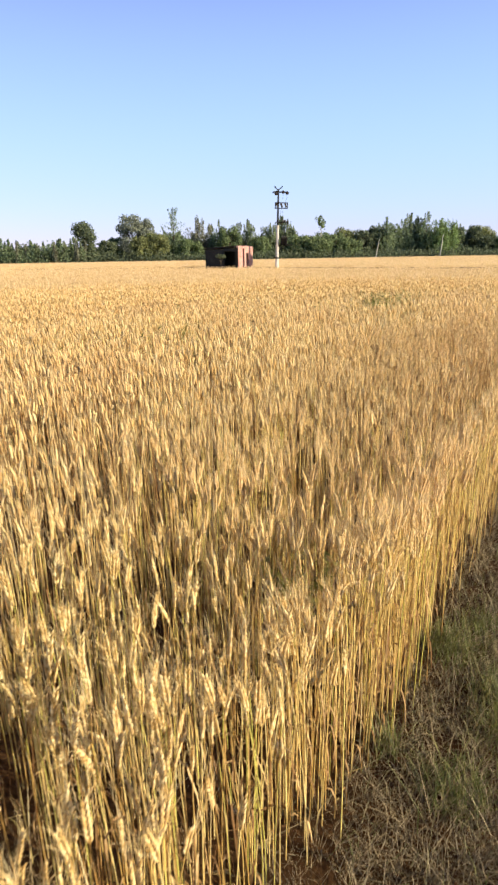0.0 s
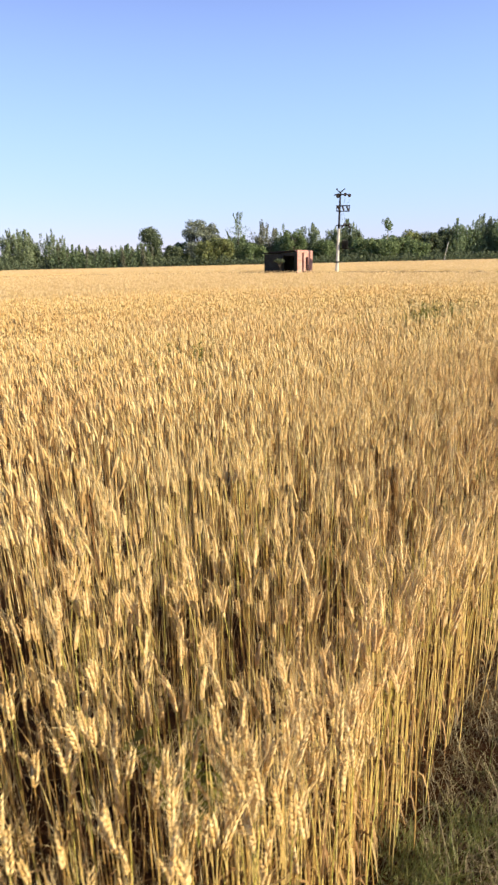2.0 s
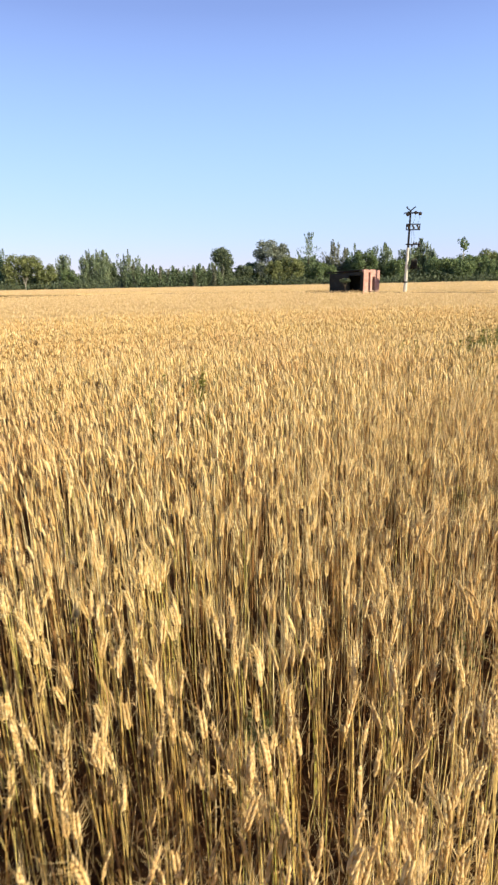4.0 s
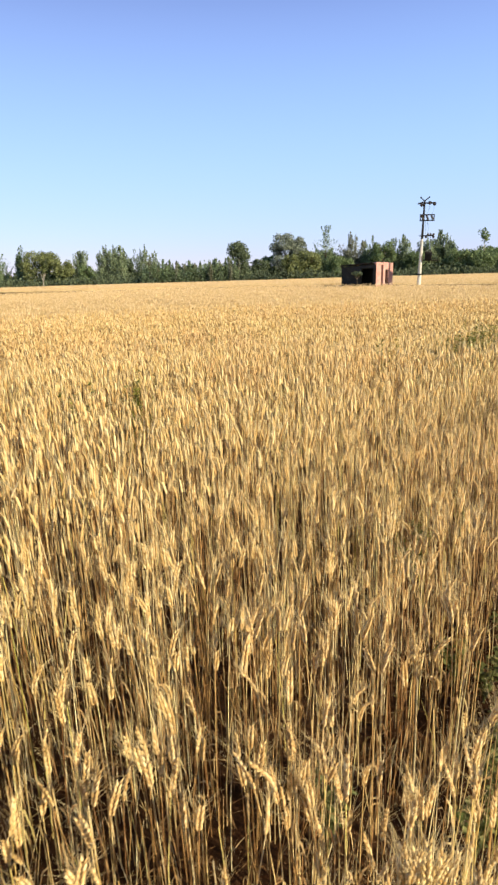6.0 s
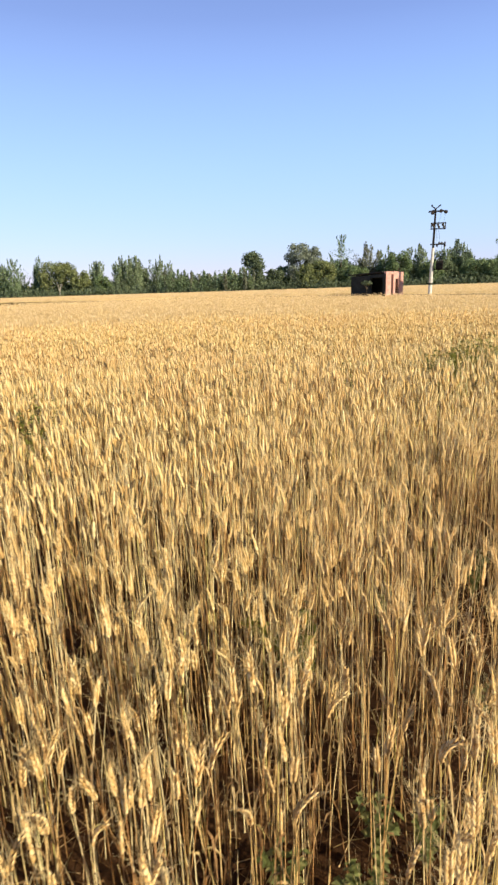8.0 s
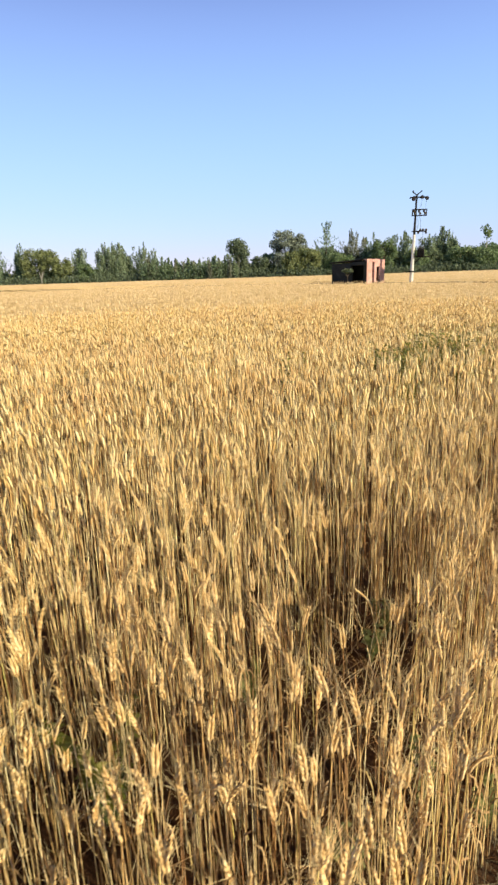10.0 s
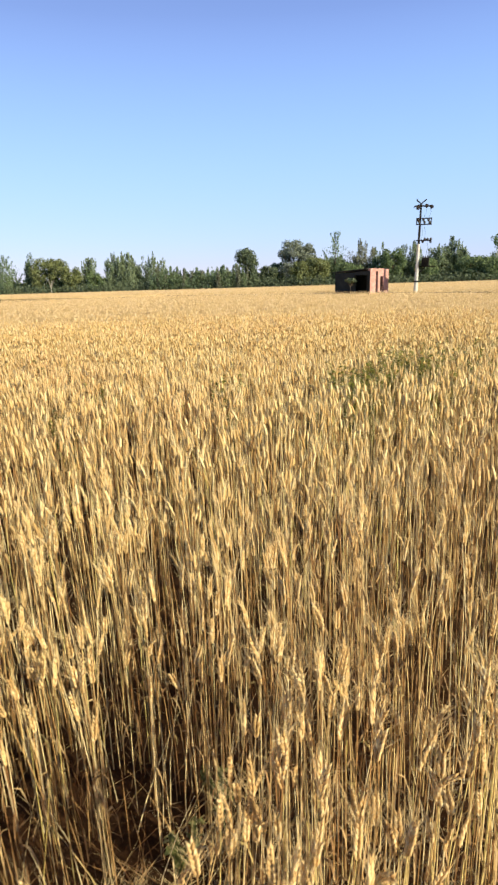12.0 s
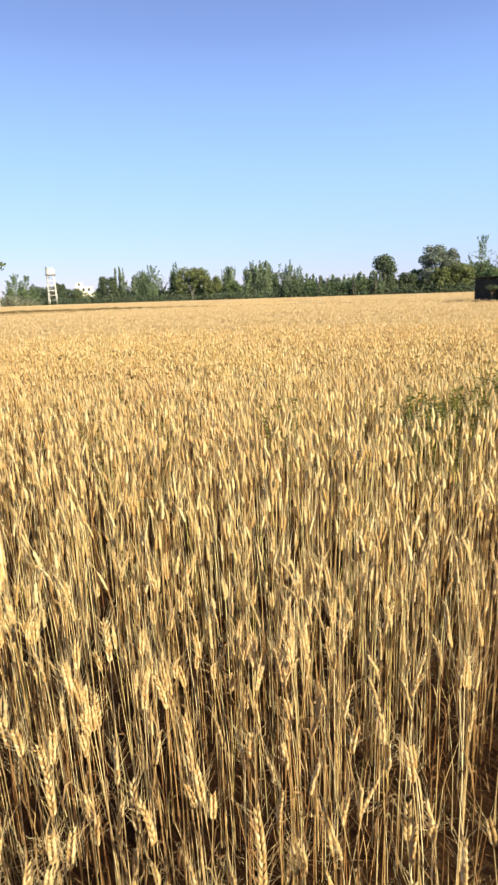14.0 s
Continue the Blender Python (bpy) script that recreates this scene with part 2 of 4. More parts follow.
def rods(name, items, mat, parent, label="", seg=8):
    bm = bmesh.new()
    for it in items:
        add_rod(bm, *it, seg=seg)
    return part(name, bm, mat, parent, label)


def blank(name, m=None):
    ob = new(name)
    ob.empty_display_size = 0.2
    if m is not None:
        ob.matrix_world = m
    return ob


# ---- plan of the fields ----
EDGE = [(-6.0, -8.4), (-3.0, -4.2), (-1.05, -1.05), (0.0, 0.45), (0.4, 0.92), (0.75, 1.52), (1.1, 2.05), (1.6, 2.75), (2.05, 3.6), (2.45, 4.4), (2.8, 5.2), (3.2, 6.1), (3.8, 7.1), (6.2, 12.0), (11.0, 24.0), (23.5, 38.5)]
FIELD = EDGE + [(10.0, 49.5), (3.3, 56.0), (-7.0, 63.5), (-25.0, 70.0), (-36.5, 62.5), (-42.6, 51.0), (-50.0, 34.0), (-58.0, 10.0), (-60.0, -8.4)]
WALKED = np.array([(-0.2, -1.0), (0.4, 0.0), (1.2, 1.8), (2.2, 3.4), (3.0, 5.0), (3.6, 6.2)])


def inside(poly, P):
    x, y = P[:, 0], P[:, 1]
    res = np.zeros(len(P), dtype=bool)
    for (x0, y0), (x1, y1) in zip(poly, poly[1:] + poly[:1]):
        if y0 != y1:
            cut = ((y0 > y) != (y1 > y)) & (x < (x1 - x0) * (y - y0) / (y1 - y0) + x0)
            res ^= cut
    return res


def far_from(line, P):
    best = np.full(len(P), 1e9)
    for a, b in zip(line[:-1], line[1:]):
        d = b - a
        t = np.clip(((P - a) @ d) / (d @ d), 0, 1)
        best = np.minimum(best, np.hypot(*(P - a - t[:, None] * d).T))
    return best


def wave(P, s, seed):
    """Smooth noise of about -1 to 1 over the plan."""
    r = np.random.default_rng(seed)
    out = np.zeros(len(P))
    for k in range(7):
        a, f, ph = r.uniform(0, 6.28), (0.6 + 0.35 * k) / s, r.uniform(0, 6.28)
        out += np.sin((P[:, 0] * math.cos(a) + P[:, 1] * math.sin(a)) * f * 6.28 + ph)
    return out / 4.0


def tillers(x0, x1, y0, y1, density, r, many=4, spread=0.019):
    """Plants in clumps, several stems from one foot."""
    P = np.repeat(scatter(x0, x1, y0, y1, density / many, r), many, 0)
    return (P + r.normal(0, spread, P.shape))[r.random(len(P)) < 0.9]


def scatter(x0, x1, y0, y1, density, r):
    """Jittered points over a rectangle."""
    step = 1 / math.sqrt(density)
    gx, gy = np.meshgrid(np.arange(x0, x1, step), np.arange(y0, y1, step))
    P = np.stack([gx.ravel(), gy.ravel()], 1)
    return P + r.uniform(-0.75, 0.75, P.shape) * step


# ---- ground: one sheet to the horizon ----
def spaced(a, b, fine, lo, hi):
    mid = np.arange(a, b, fine)
    left = a - np.cumsum(np.geomspace(fine, fine * 2600, 40))[::-1]
    right = b + np.cumsum(np.geomspace(fine, fine * 2600, 40))
    return np.clip(np.concatenate([left, mid, right]), lo, hi)


gx, gy = spaced(-2.0, 4.5, 0.11, -2400, 2400), spaced(-1.0, 8.0, 0.11, -2400, 2400)
GX, GY = np.meshgrid(gx, gy)
gp = np.stack([GX.ravel(), GY.ravel()], 1)
gz = (0.018 * wave(gp, 0.9, 3) + 0.012 * wave(gp, 0.33, 4)) * (np.hypot(gp[:, 0] - 1, gp[:, 1] - 3) < 14)
nx, ny = len(gx), len(gy)
ii = (np.arange(ny - 1)[:, None] * nx + np.arange(nx - 1)[None]).ravel()
ground = new("ground", mesh_np("ground", np.column_stack([gp, gz]), np.stack([ii, ii + 1, ii + nx + 1, ii + nx], 1), True))
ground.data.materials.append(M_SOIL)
tagged(ground, "bare brown earth and verges under the wheat fields", "ground", kind="structure")


def sheet(name, poly, z, step, label, mat, bump, lo, hi, drop=0.7, rise=False, category="wheat field"):
    """A crop's closed top as an uneven sheet with a side that falls to the earth."""
    (x0, y0), (x1, y1) = lo, hi
    xs, ys = np.arange(x0, x1 + step, step), np.arange(y0, y1 + step, step)
    X, Y = np.meshgrid(xs, ys)
    P = np.stack([X.ravel(), Y.ravel()], 1)
    ok = inside(poly, P)
    Z = z + bump * wave(P, 3.0, 21) * 0.5 + np.random.default_rng(5).normal(0, bump, len(P))
    if rise:
        dist = far_from(WALKED, P)
        ok &= dist > 13
        Z -= 0.55 * np.clip(1 - (dist - 13) / 18, 0, 1)
    Z = np.where(ok, Z, z - drop)
    n = len(xs)
    q = (np.arange(len(ys) - 1)[:, None] * n + np.arange(n - 1)[None]).ravel()
    Q = np.stack([q, q + 1, q + n + 1, q + n], 1)
    Q = Q[ok[Q].any(1)]
    ob = new(name, mesh_np(name, np.column_stack([P, Z]), Q))
    ob.data.materials.append(mat)
    return tagged(ob, label, category, kind="stuff")


# ---- wheat plants ----
def tube(points, radii, sides):
    """A thin closed-round tube of triangles along points."""
    P, n = np.asarray(points), len(points)
    d = np.gradient(P, axis=0)
    d /= np.linalg.norm(d, axis=1)[:, None]
    u = np.cross(d, (0.31, 0.95, 0.05))
    u /= np.linalg.norm(u, axis=1)[:, None]
    w = np.cross(d, u)
    a = np.arange(sides) * 2 * np.pi / sides
    V = (P[:, None] + np.asarray(radii)[:, None, None] * (np.cos(a)[None, :, None] * u[:, None] + np.sin(a)[None, :, None] * w[:, None])).reshape(-1, 3)
    F = []
    for i in range(n - 1):
        for j in range(sides):
            a0, a1, b0, b1 = i * sides + j, i * sides + (j + 1) % sides, (i + 1) * sides + j, (i + 1) * sides + (j + 1) % sides
            F += [(a0, a1, b1), (a0, b1, b0)]
    return V, np.array(F)


def pile(items):
    V, F, n = [], [], 0
    for v, f in items:
        V.append(v)
        F.append(np.asarray(f) + n)
        n += len(v)
    return np.concatenate(V), np.concatenate(F)


def strip(points, widths, side):
    P = np.asarray(points)
    w = np.asarray(widths)[:, None] * np.asarray(side)[None] * 0.5
    V = np.stack([P - w, P + w], 1).reshape(-1, 3)
    F = []
    for i in range(len(P) - 1):
        F += [(2 * i, 2 * i + 1, 2 * i + 3), (2 * i, 2 * i + 3, 2 * i + 2)]
    return V, np.array(F)


def wheat_template(lod, r, leafage=2, fat=1.0):
    """One plant about 0.85 m high with its foot at the origin: stem, ear, awns and leaves."""
    H = 0.72
    bend = r.uniform(0.0, 0.03)
    nod = r.uniform(0.0, 0.22) if r.random() < (0.93 if lod == 0 else 0.97) else r.uniform(0.6, 1.5)
    s = np.array([0.2, 1.0]) if lod >= 2 else np.linspace(0, 1, (5, 3)[lod])
    stem_line = np.stack([bend * s ** 2, 0 * s, H * s], 1)
    out = {}
    if lod < 2:
        out["stem"] = tube(stem_line, np.interp(s, [0, 1], [0.0020, 0.0013]) * (1.0 if lod == 0 else 1.25), 3)
    elif lod == 2:
        out["stem"] = strip(stem_line, [0.0055, 0.005], (0.7, 0.7, 0))
    # ear axis curls over by nod
    L = r.uniform(0.066, 0.092)
    t = np.linspace(0, 1, 13)
    ang = r.uniform(0.02, 0.22) + nod * t
    step = L / 12
    axis = np.cumsum(np.stack([np.sin(ang) * step, 0 * t, np.cos(ang) * step], 1), 0) + stem_line[-1] - (0, 0, 0.004)
    dirs = np.stack([np.sin(ang), 0 * t, np.cos(ang)], 1)
    ears, awns = [], []
    if lod == 0:
        # two ranks of slim overlapping spikelets, each with a pair of long awns
        turn = r.uniform(0, np.pi)
        for i in range(14):
            c, d = axis[min(12, int(i * 12 / 13))], dirs[min(12, int(i * 12 / 13))]
            ph = turn + (np.pi if i % 2 else 0) + r.normal(0, 0.16)
            side = np.cross(d, (0, 1, 0)) * np.cos(ph) + np.array((0, 1, 0)) * np.sin(ph)
            size = 0.0092 * (1 - 0.5 * abs(i / 13 - 0.38))
            up = d * 0.94 + side * 0.26
            o = c + side * size * 0.5
            x1 = np.cross(up, side)
            tip, root = o + up * size * 2.2, o - up * size * 1.3
            V = np.array([root, o + x1 * size * .62, o + side * size * .52, o - x1 * size * .62, o - side * size * .5, tip])
            F = np.array([(0, 2, 1), (0, 3, 2), (0, 4, 3), (0, 1, 4), (5, 1, 2), (5, 2, 3), (5, 3, 4), (5, 4, 1)])
            ears.append((V, F))
            for j in ((-1, 1) if i % 3 == 0 else (1,) if i % 3 == 1 else (-1,)):
                al = r.uniform(0.055, 0.10) * (1.0 if i < 11 else 0.8)
                wy = d * 0.8 + side * r.uniform(0.2, 0.75) + x1 * j * r.uniform(0.05, 0.45)
                wy /= np.linalg.norm(wy)
                sd = np.cross(wy, r.normal(0, 1, 3))
                sd /= np.linalg.norm(sd)
                awns.append((np.array([tip - sd * .00048, tip + sd * .00048, tip + wy * al]), np.array([(0, 1, 2)])))
    elif lod == 1:
        if fat < 1.2:
            ears.append(tube(axis[::2], fat * np.array((0.0036, 0.0092, 0.0066, 0.0094, 0.0064, 0.0080, 0.0014)), 3))
        else:
            ears.append(tube(axis[::3], fat * np.array((0.0040, 0.0088, 0.0074, 0.0082, 0.0014)), 3))
        for i in range(7):
            c, d = axis[min(12, 1 + 2 * i)], dirs[6]
            a = i * 2.4 + r.normal(0, 0.3)
            side = np.cross(d, (0, 1, 0)) * np.cos(a) + np.array((0, 1, 0)) * np.sin(a)
            wy = d * 0.92 + side * r.uniform(0.2, 0.42)
            sd = np.cross(wy, side)
            awns.append((np.array([c - sd * 0.0017, c + sd * 0.0017, c + wy * r.uniform(0.07, 0.10)]), np.array([(0, 1, 2)])))
    else:
        # ear and beard as one slim spindle
        rad = 0.0125 if lod == 2 else 0.0165
        ring = axis[5] + rad * np.array([(1, 0, 0), (-0.5, 0.87, 0), (-0.5, -0.87, 0)])
        ears.append((np.vstack([axis[0], ring, axis[12] + dirs[12] * (0.04 if lod == 2 else 0.06)]), np.array([(0, 2, 1), (0, 3, 2), (0, 1, 3), (4, 1, 2), (4, 2, 3), (4, 3, 1)])[3 if lod == 3 else 0:]))
    out["ear"] = pile(ears)
    if awns:
        out["awn"] = pile(awns)
    leaves = []
    for i in range((leafage, 1, 0, 0)[lod]):
        h = H * (r.uniform(0.5, 0.8) if i == 0 else r.uniform(0.08, 0.5))
        a = r.uniform(0, 6.28)
        o = np.array((np.cos(a), np.sin(a), 0))
        n = (4, 3)[lod]
        q = np.linspace(0, 1, n)
        ln, droop = r.uniform(0.08, 0.17), r.uniform(0.9, 2.0)
        z = h + ln * (0.5 * q - droop * q ** 2)
        pts = np.array((bend * (h / H) ** 2, 0, 0)) + o[None] * (ln * 0.35 * np.sin(q * 1.5))[:, None]
        pts[:, 2] = z
        leaves.append(strip(pts, (0.006 if lod == 0 else 0.007) * np.sin(np.linspace(0.6, 3.05, n)), np.array((-o[1], o[0], r.uniform(-.5, .5)))))
    if leaves:
        out["leaf"] = pile(leaves)
    return out


def plant_many(tmpl, P, r, lean=0.06, hgt=(0.64, 1.12), lod=0, extra=None):
    """Sets the templates over the places P; returns joined arrays for each part."""
    out = {}
    pick = r.integers(0, len(tmpl), len(P))
    bears = np.random.default_rng(len(P)).random(len(P)) < (0.92 if lod == 0 else 0.95 if lod == 1 else 1.0)
    for key in tmpl[0]:
        Vs, Fs, n = [], [], 0
        for k, T in enumerate(tmpl):
            sel = np.flatnonzero(pick == k)
            if not len(sel) or key not in T:
                continue
            on = bears[sel] if key in ("ear", "awn") else np.ones(len(sel), dtype=bool)
            rr = np.random.default_rng(1000 + k)
            V, F = T[key]
            a = rr.uniform(0, 6.28, len(sel))
            sc = rr.uniform(*hgt, len(sel)) + 0.07 * wave(P[sel], 2.2, 8)
            la, lm = rr.uniform(0, 6.28, len(sel)), np.abs(rr.normal(0, lean, len(sel)))
            lx, ly = lm * np.cos(la) - 0.006 + 0.012 * wave(P[sel], 1.7, 12), lm * np.sin(la) + 0.012 * wave(P[sel], 1.7, 13)
            if extra is not None:
                lx, ly, sc = lx + extra[sel, 0], ly + extra[sel, 1], sc * extra[sel, 2]
            sel, a, sc, lx, ly = sel[on], a[on], sc[on], lx[on], ly[on]
            c, s = np.cos(a)[:, None], np.sin(a)[:, None]
            z = V[None, :, 2] * sc[:, None]
            b = (z / 0.8) ** 2
            X = V[None, :, 0] * c - V[None, :, 1] * s + lx[:, None] * b + P[sel, 0][:, None]
            Y = V[None, :, 0] * s + V[None, :, 1] * c + ly[:, None] * b + P[sel, 1][:, None]
            Vs.append(np.stack([X, Y, z], 2).reshape(-1, 3))
            Fs.append((F[None] + (np.arange(len(sel)) * len(V))[:, None, None]).reshape(-1, 3) + n)
            n += len(sel) * len(V)
        out[key] = (np.concatenate(Vs), np.concatenate(Fs))
    return out


MATS = {"stem": M_STEM, "ear": M_EAR, "awn": M_AWN, "leaf": M_LEAF}
NAMES = {"stem": "stems", "ear": "ears", "awn": "awns", "leaf": "leaves"}
TRODDEN = np.array((2.55, 6.3))


def along(line, n, width, r, off=0.0):
    """Random places along a line of the plan."""
    L = np.asarray(line, float)
    seg = np.hypot(*(L[1:] - L[:-1]).T)
    k = r.choice(len(seg), n, p=seg / seg.sum())
    t = r.random(n)
    d = (L[k + 1] - L[k]) / seg[k][:, None]
    w = r.normal(off, width, n)
    p = L[k] + (L[k + 1] - L[k]) * t[:, None] + np.stack([d[:, 1], -d[:, 0]], 1) * w[:, None]
    return np.column_stack([p, np.zeros(n)])


def wheat_block(name, label, P, lod, seed, straw=None, fat=1.0):
    r = np.random.default_rng(seed)
    tm = [wheat_template(lod, r, 2, fat) for _ in range((14, 10, 8, 6)[lod])]
    extra = np.column_stack([np.zeros(len(P)), np.zeros(len(P)), np.ones(len(P))])
    if lod == 0:
        # flattened straw round the trodden spot
        d = P - TRODDEN
        near = np.exp(-(np.hypot(*d.T) / 0.25) ** 2)
        out_way = d / (np.hypot(*d.T)[:, None] + 0.02)
        extra[:, :2] += out_way * (near * 0.25)[:, None]
        extra[:, 2] *= 1 - 0.25 * near
    got = plant_many(tm, P, r, (0.045, 0.045, 0.035, 0.03)[lod], ((0.80, 1.12), (0.82, 1.12), (0.86, 1.1), (0.86, 1.1))[lod], lod, extra)
    top = tagged(blank(name), label, "wheat", kind="stuff")
    for k, (V, F) in got.items():
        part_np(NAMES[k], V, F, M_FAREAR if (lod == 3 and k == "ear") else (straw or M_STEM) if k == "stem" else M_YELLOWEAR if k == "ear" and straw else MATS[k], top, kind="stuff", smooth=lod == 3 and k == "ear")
    return top


def thin_out(P, r, bare):
    """Leaves gaps where weeds, footmarks or thin soil keep the crop open."""
    keep = np.ones(len(P), dtype=bool)
    for x, y, rad, share in bare:
        d = np.hypot(P[:, 0] - x, P[:, 1] - y)
        keep &= ~((d < rad * r.uniform(0.6, 1.2, len(P))) & (r.random(len(P)) < share))
    keep &= r.random(len(P)) < 0.88 + 0.25 * wave(P, 0.8, 31)
    return P[keep]


BARE = [(2.59, 6.46, 0.21, 0.97), (2.53, 6.22, 0.23, 0.97), (2.5, 5.93, 0.2, 0.93), (2.8, 5.77, 0.2, 0.6), (3.45, 7.6, 0.5, 0.3), (1.76, 3.32, 0.17, 0.5), (1.86, 3.56, 0.17, 0.65), (1.98, 3.84, 0.18, 0.88), (2.07, 4.14, 0.2, 0.88), (2.14, 4.46, 0.2, 0.88), (2.24, 4.84, 0.15, 0.7), (1.42, 3.68, 0.14, 0.35), (0.55, 3.05, 0.1, 0.3),
        (-1.0, 7.5, 0.3, 0.4), (2.55, 11.4, 0.5, 0.3), (3.2, 12.5, 0.6, 0.3), (1.54, 10.85, 0.3, 0.35), (2.35, 7.6, 0.1, 0.5)]
rw = np.random.default_rng(77)


def in_front(P, back):
    """The stretch of the field ahead of the walk, from a slanting line across it."""
    return (P[:, 1] > -1.35 * P[:, 0] - back) & (P[:, 1] > -1.2 - 0.3 * back)


A = tillers(-8, 9.5, -3, 15, 310, rw)
A = thin_out(A[inside(FIELD, A)], rw, BARE)
dA = far_from(WALKED, A)
A0 = A[(dA < 2.1) & in_front(A, 2.5) & (rw.random(len(A)) < np.where(A[:, 1] < 2.6, 0.78, np.where(A[:, 1] > 6.4, 0.67, 0.72)))]
late = A0[:, 1] + 0.5 * A0[:, 0] + 0.5 * wave(A0, 2.0, 71) < 3.6
screen = along([(2.86, 5.5), (2.96, 6.2), (2.98, 7.0)], 70, 0.09, rw)[:, :2]      # stands between hollow and path
wheat_block("ripe_wheat", "ripe golden bearded wheat standing close by the path", np.vstack([A0[~late], screen]), 0, 1)
rim = np.vstack([along(EDGE[2:9], 300, 0.08, rw, -0.07), along(EDGE[2:6], 110, 0.06, rw, -0.01)])[:, :2]
wheat_block("ripe_wheat", "ripening bearded wheat on bright yellow straw by the path", np.vstack([A0[late], rim]), 0, 7, M_GOLD)
A1 = A[(dA >= 2.1) & (dA < 7.6) & in_front(A, 0.5)]
A1 = A1[rw.random(len(A1)) < 0.66]
deep = far_from(WALKED, A1) > rw.uniform(2.8, 4.0, len(A1))
wheat_block("ripe_wheat", "ripe golden bearded wheat a few steps from the path", A1[~deep], 1, 2, fat=1.05)
wheat_block("ripe_wheat", "ripe golden bearded wheat in the open field", A1[deep], 1, 12, fat=1.35)
Bp = tillers(-25, 15, -8, 29, 185, rw, 3, 0.028)
Bp = thin_out(Bp[inside(FIELD, Bp)], rw, BARE)
dB = far_from(WALKED, Bp)
front = in_front(Bp, 0.5)
aside = ~front & ((dB >= 2.1) | ~in_front(Bp, 2.5)) & (rw.random(len(Bp)) < 0.7)
wheat_block("ripe_wheat", "ripe golden wheat in the middle of the field", Bp[((front & (dB >= 7.6)) | aside) & (dB < rw.uniform(13, 21, len(dB)))], 2, 3)
C = scatter(-60, 24, -8, 71, 13, rw)
C = C[inside(FIELD, C)]
C = C[far_from(WALKED, C) >= rw.uniform(12, 18, len(C))]
wheat_block("ripe_wheat", "pale golden wheat towards the field's far end", C, 3, 4)
sheet("wheat_understorey", FIELD, 0.62, 0.5, "dense straw of the ripe field, seen between ears", M_UNDER, 0.035, (-60, 8), (24, 71), rise=True)

# earless side shoots low in the near crop
T2 = scatter(-4, 8, -4, 13, 90, rw)
T2 = thin_out(T2[inside(FIELD, T2)], rw, BARE)
T2 = T2[far_from(WALKED, T2) < 2.2]
shoots = []
for k in range(8):
    q = np.linspace(0, 1, 3)
    shoots.append({"stem": tube(np.stack([0.05 * q ** 2, 0 * q, rw.uniform(0.4, 0.68) * q], 1), np.linspace(0.0021, 0.0008, 3), 3)})
V, F = plant_many(shoots, T2, rw, 0.12)["stem"]
side_shoots = new("wheat_side_shoots", mesh_np("wheat_side_shoots", V, F))
side_shoots.data.materials.append(M_STEM)
tagged(side_shoots, "thin earless straw shoots between the wheat stems", "wheat", kind="stuff")

# ---- neighbouring fields and banks ----
BEYOND = [(29.0, 39.0), (22.5, 44.5), (13.5, 53.5), (6.0, 60.8), (-6.0, 69.5), (-27.0, 79.0), (-52.0, 76.0), (-68.0, 66.0), (-84.0, 40.0), (-90.0, 10.0), (-92.0, -10.0), (-230.0, -10.0), (-230.0, 150.0), (110.0, 150.0), (110.0, 39.0)]
sheet("wheat_field", BEYOND, 0.72, 1.25, "pale golden wheat field beyond the bank", M_CANOPY, 0.03, (-230, -10), (110, 150))
OPPOSITE = [(16.3, 27.0), (14.6, 23.5), (9.7, 11.6), (7.7, 7.2), (6.7, 5.2), (5.9, 3.5), (4.9, 1.4), (3.5, -1.2), (2.1, -3.4), (0.3, -6.2), (-1.3, -8.4), (60.0, -8.4), (110.0, 15.0), (110.0, 27.0)]


def far_ears(name, poly, lo, hi, density, label):
    """Tufts of ears standing out of a far crop's closed top."""
    r = np.random.default_rng(23)
    P = scatter(lo[0], hi[0], lo[1], hi[1], density, r)
    P = P[inside(poly, P)]
    n = len(P)
    w, z = r.uniform(0.03, 0.06, n), r.uniform(0.80, 0.94, n)
    lx, ly = r.normal(0, 0.03, n), r.normal(0, 0.03, n)
    a = r.uniform(0, 6.28, n)
    V = [np.column_stack([P, np.full(n, 0.62)])]
    for k in range(3):
        V.append(np.column_stack([P[:, 0] + lx * .6 + w * np.cos(a + 2.094 * k), P[:, 1] + ly * .6 + w * np.sin(a + 2.094 * k), z - 0.1]))
    V.append(np.column_stack([P[:, 0] + lx, P[:, 1] + ly, z]))
    V = np.stack(V, 1).reshape(-1, 3)
    F = np.array([(4, 1, 2), (4, 2, 3), (4, 3, 1)])
    F = (F[None] + (np.arange(n) * 5)[:, None, None]).reshape(-1, 3)
    ob = new(name, mesh_np(name, V, F, True))
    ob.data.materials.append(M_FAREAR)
    tagged(ob, label, "wheat", kind="stuff")


ROUGH = [(-38.2, 64.6), (-44.6, 52.0), (-52.0, 34.5), (-60.0, 10.0), (-62.0, -8.0), (-91.0, -8.0), (-89.0, 10.0), (-83.0, 40.0), (-67.0, 65.5), (-51.5, 75.4), (-27.2, 78.2), (-26.0, 73.0)]
sheet("rough_grass", ROUGH, 0.42, 1.0, "rank olive-brown grass strip beside the wheat", M_ROUGH, 0.05, (-92, -8), (-25, 79), category="grass")
far_ears("far_wheat", BEYOND, (-140, 30), (75, 150), 1.5, "pale ears of the wheat beyond the bank")
sheet("wheat_field", OPPOSITE, 0.40, 0.6, "golden wheat field across the footpath", M_UNDER, 0.03, (-4, -8.4), (110, 41), drop=0.44)
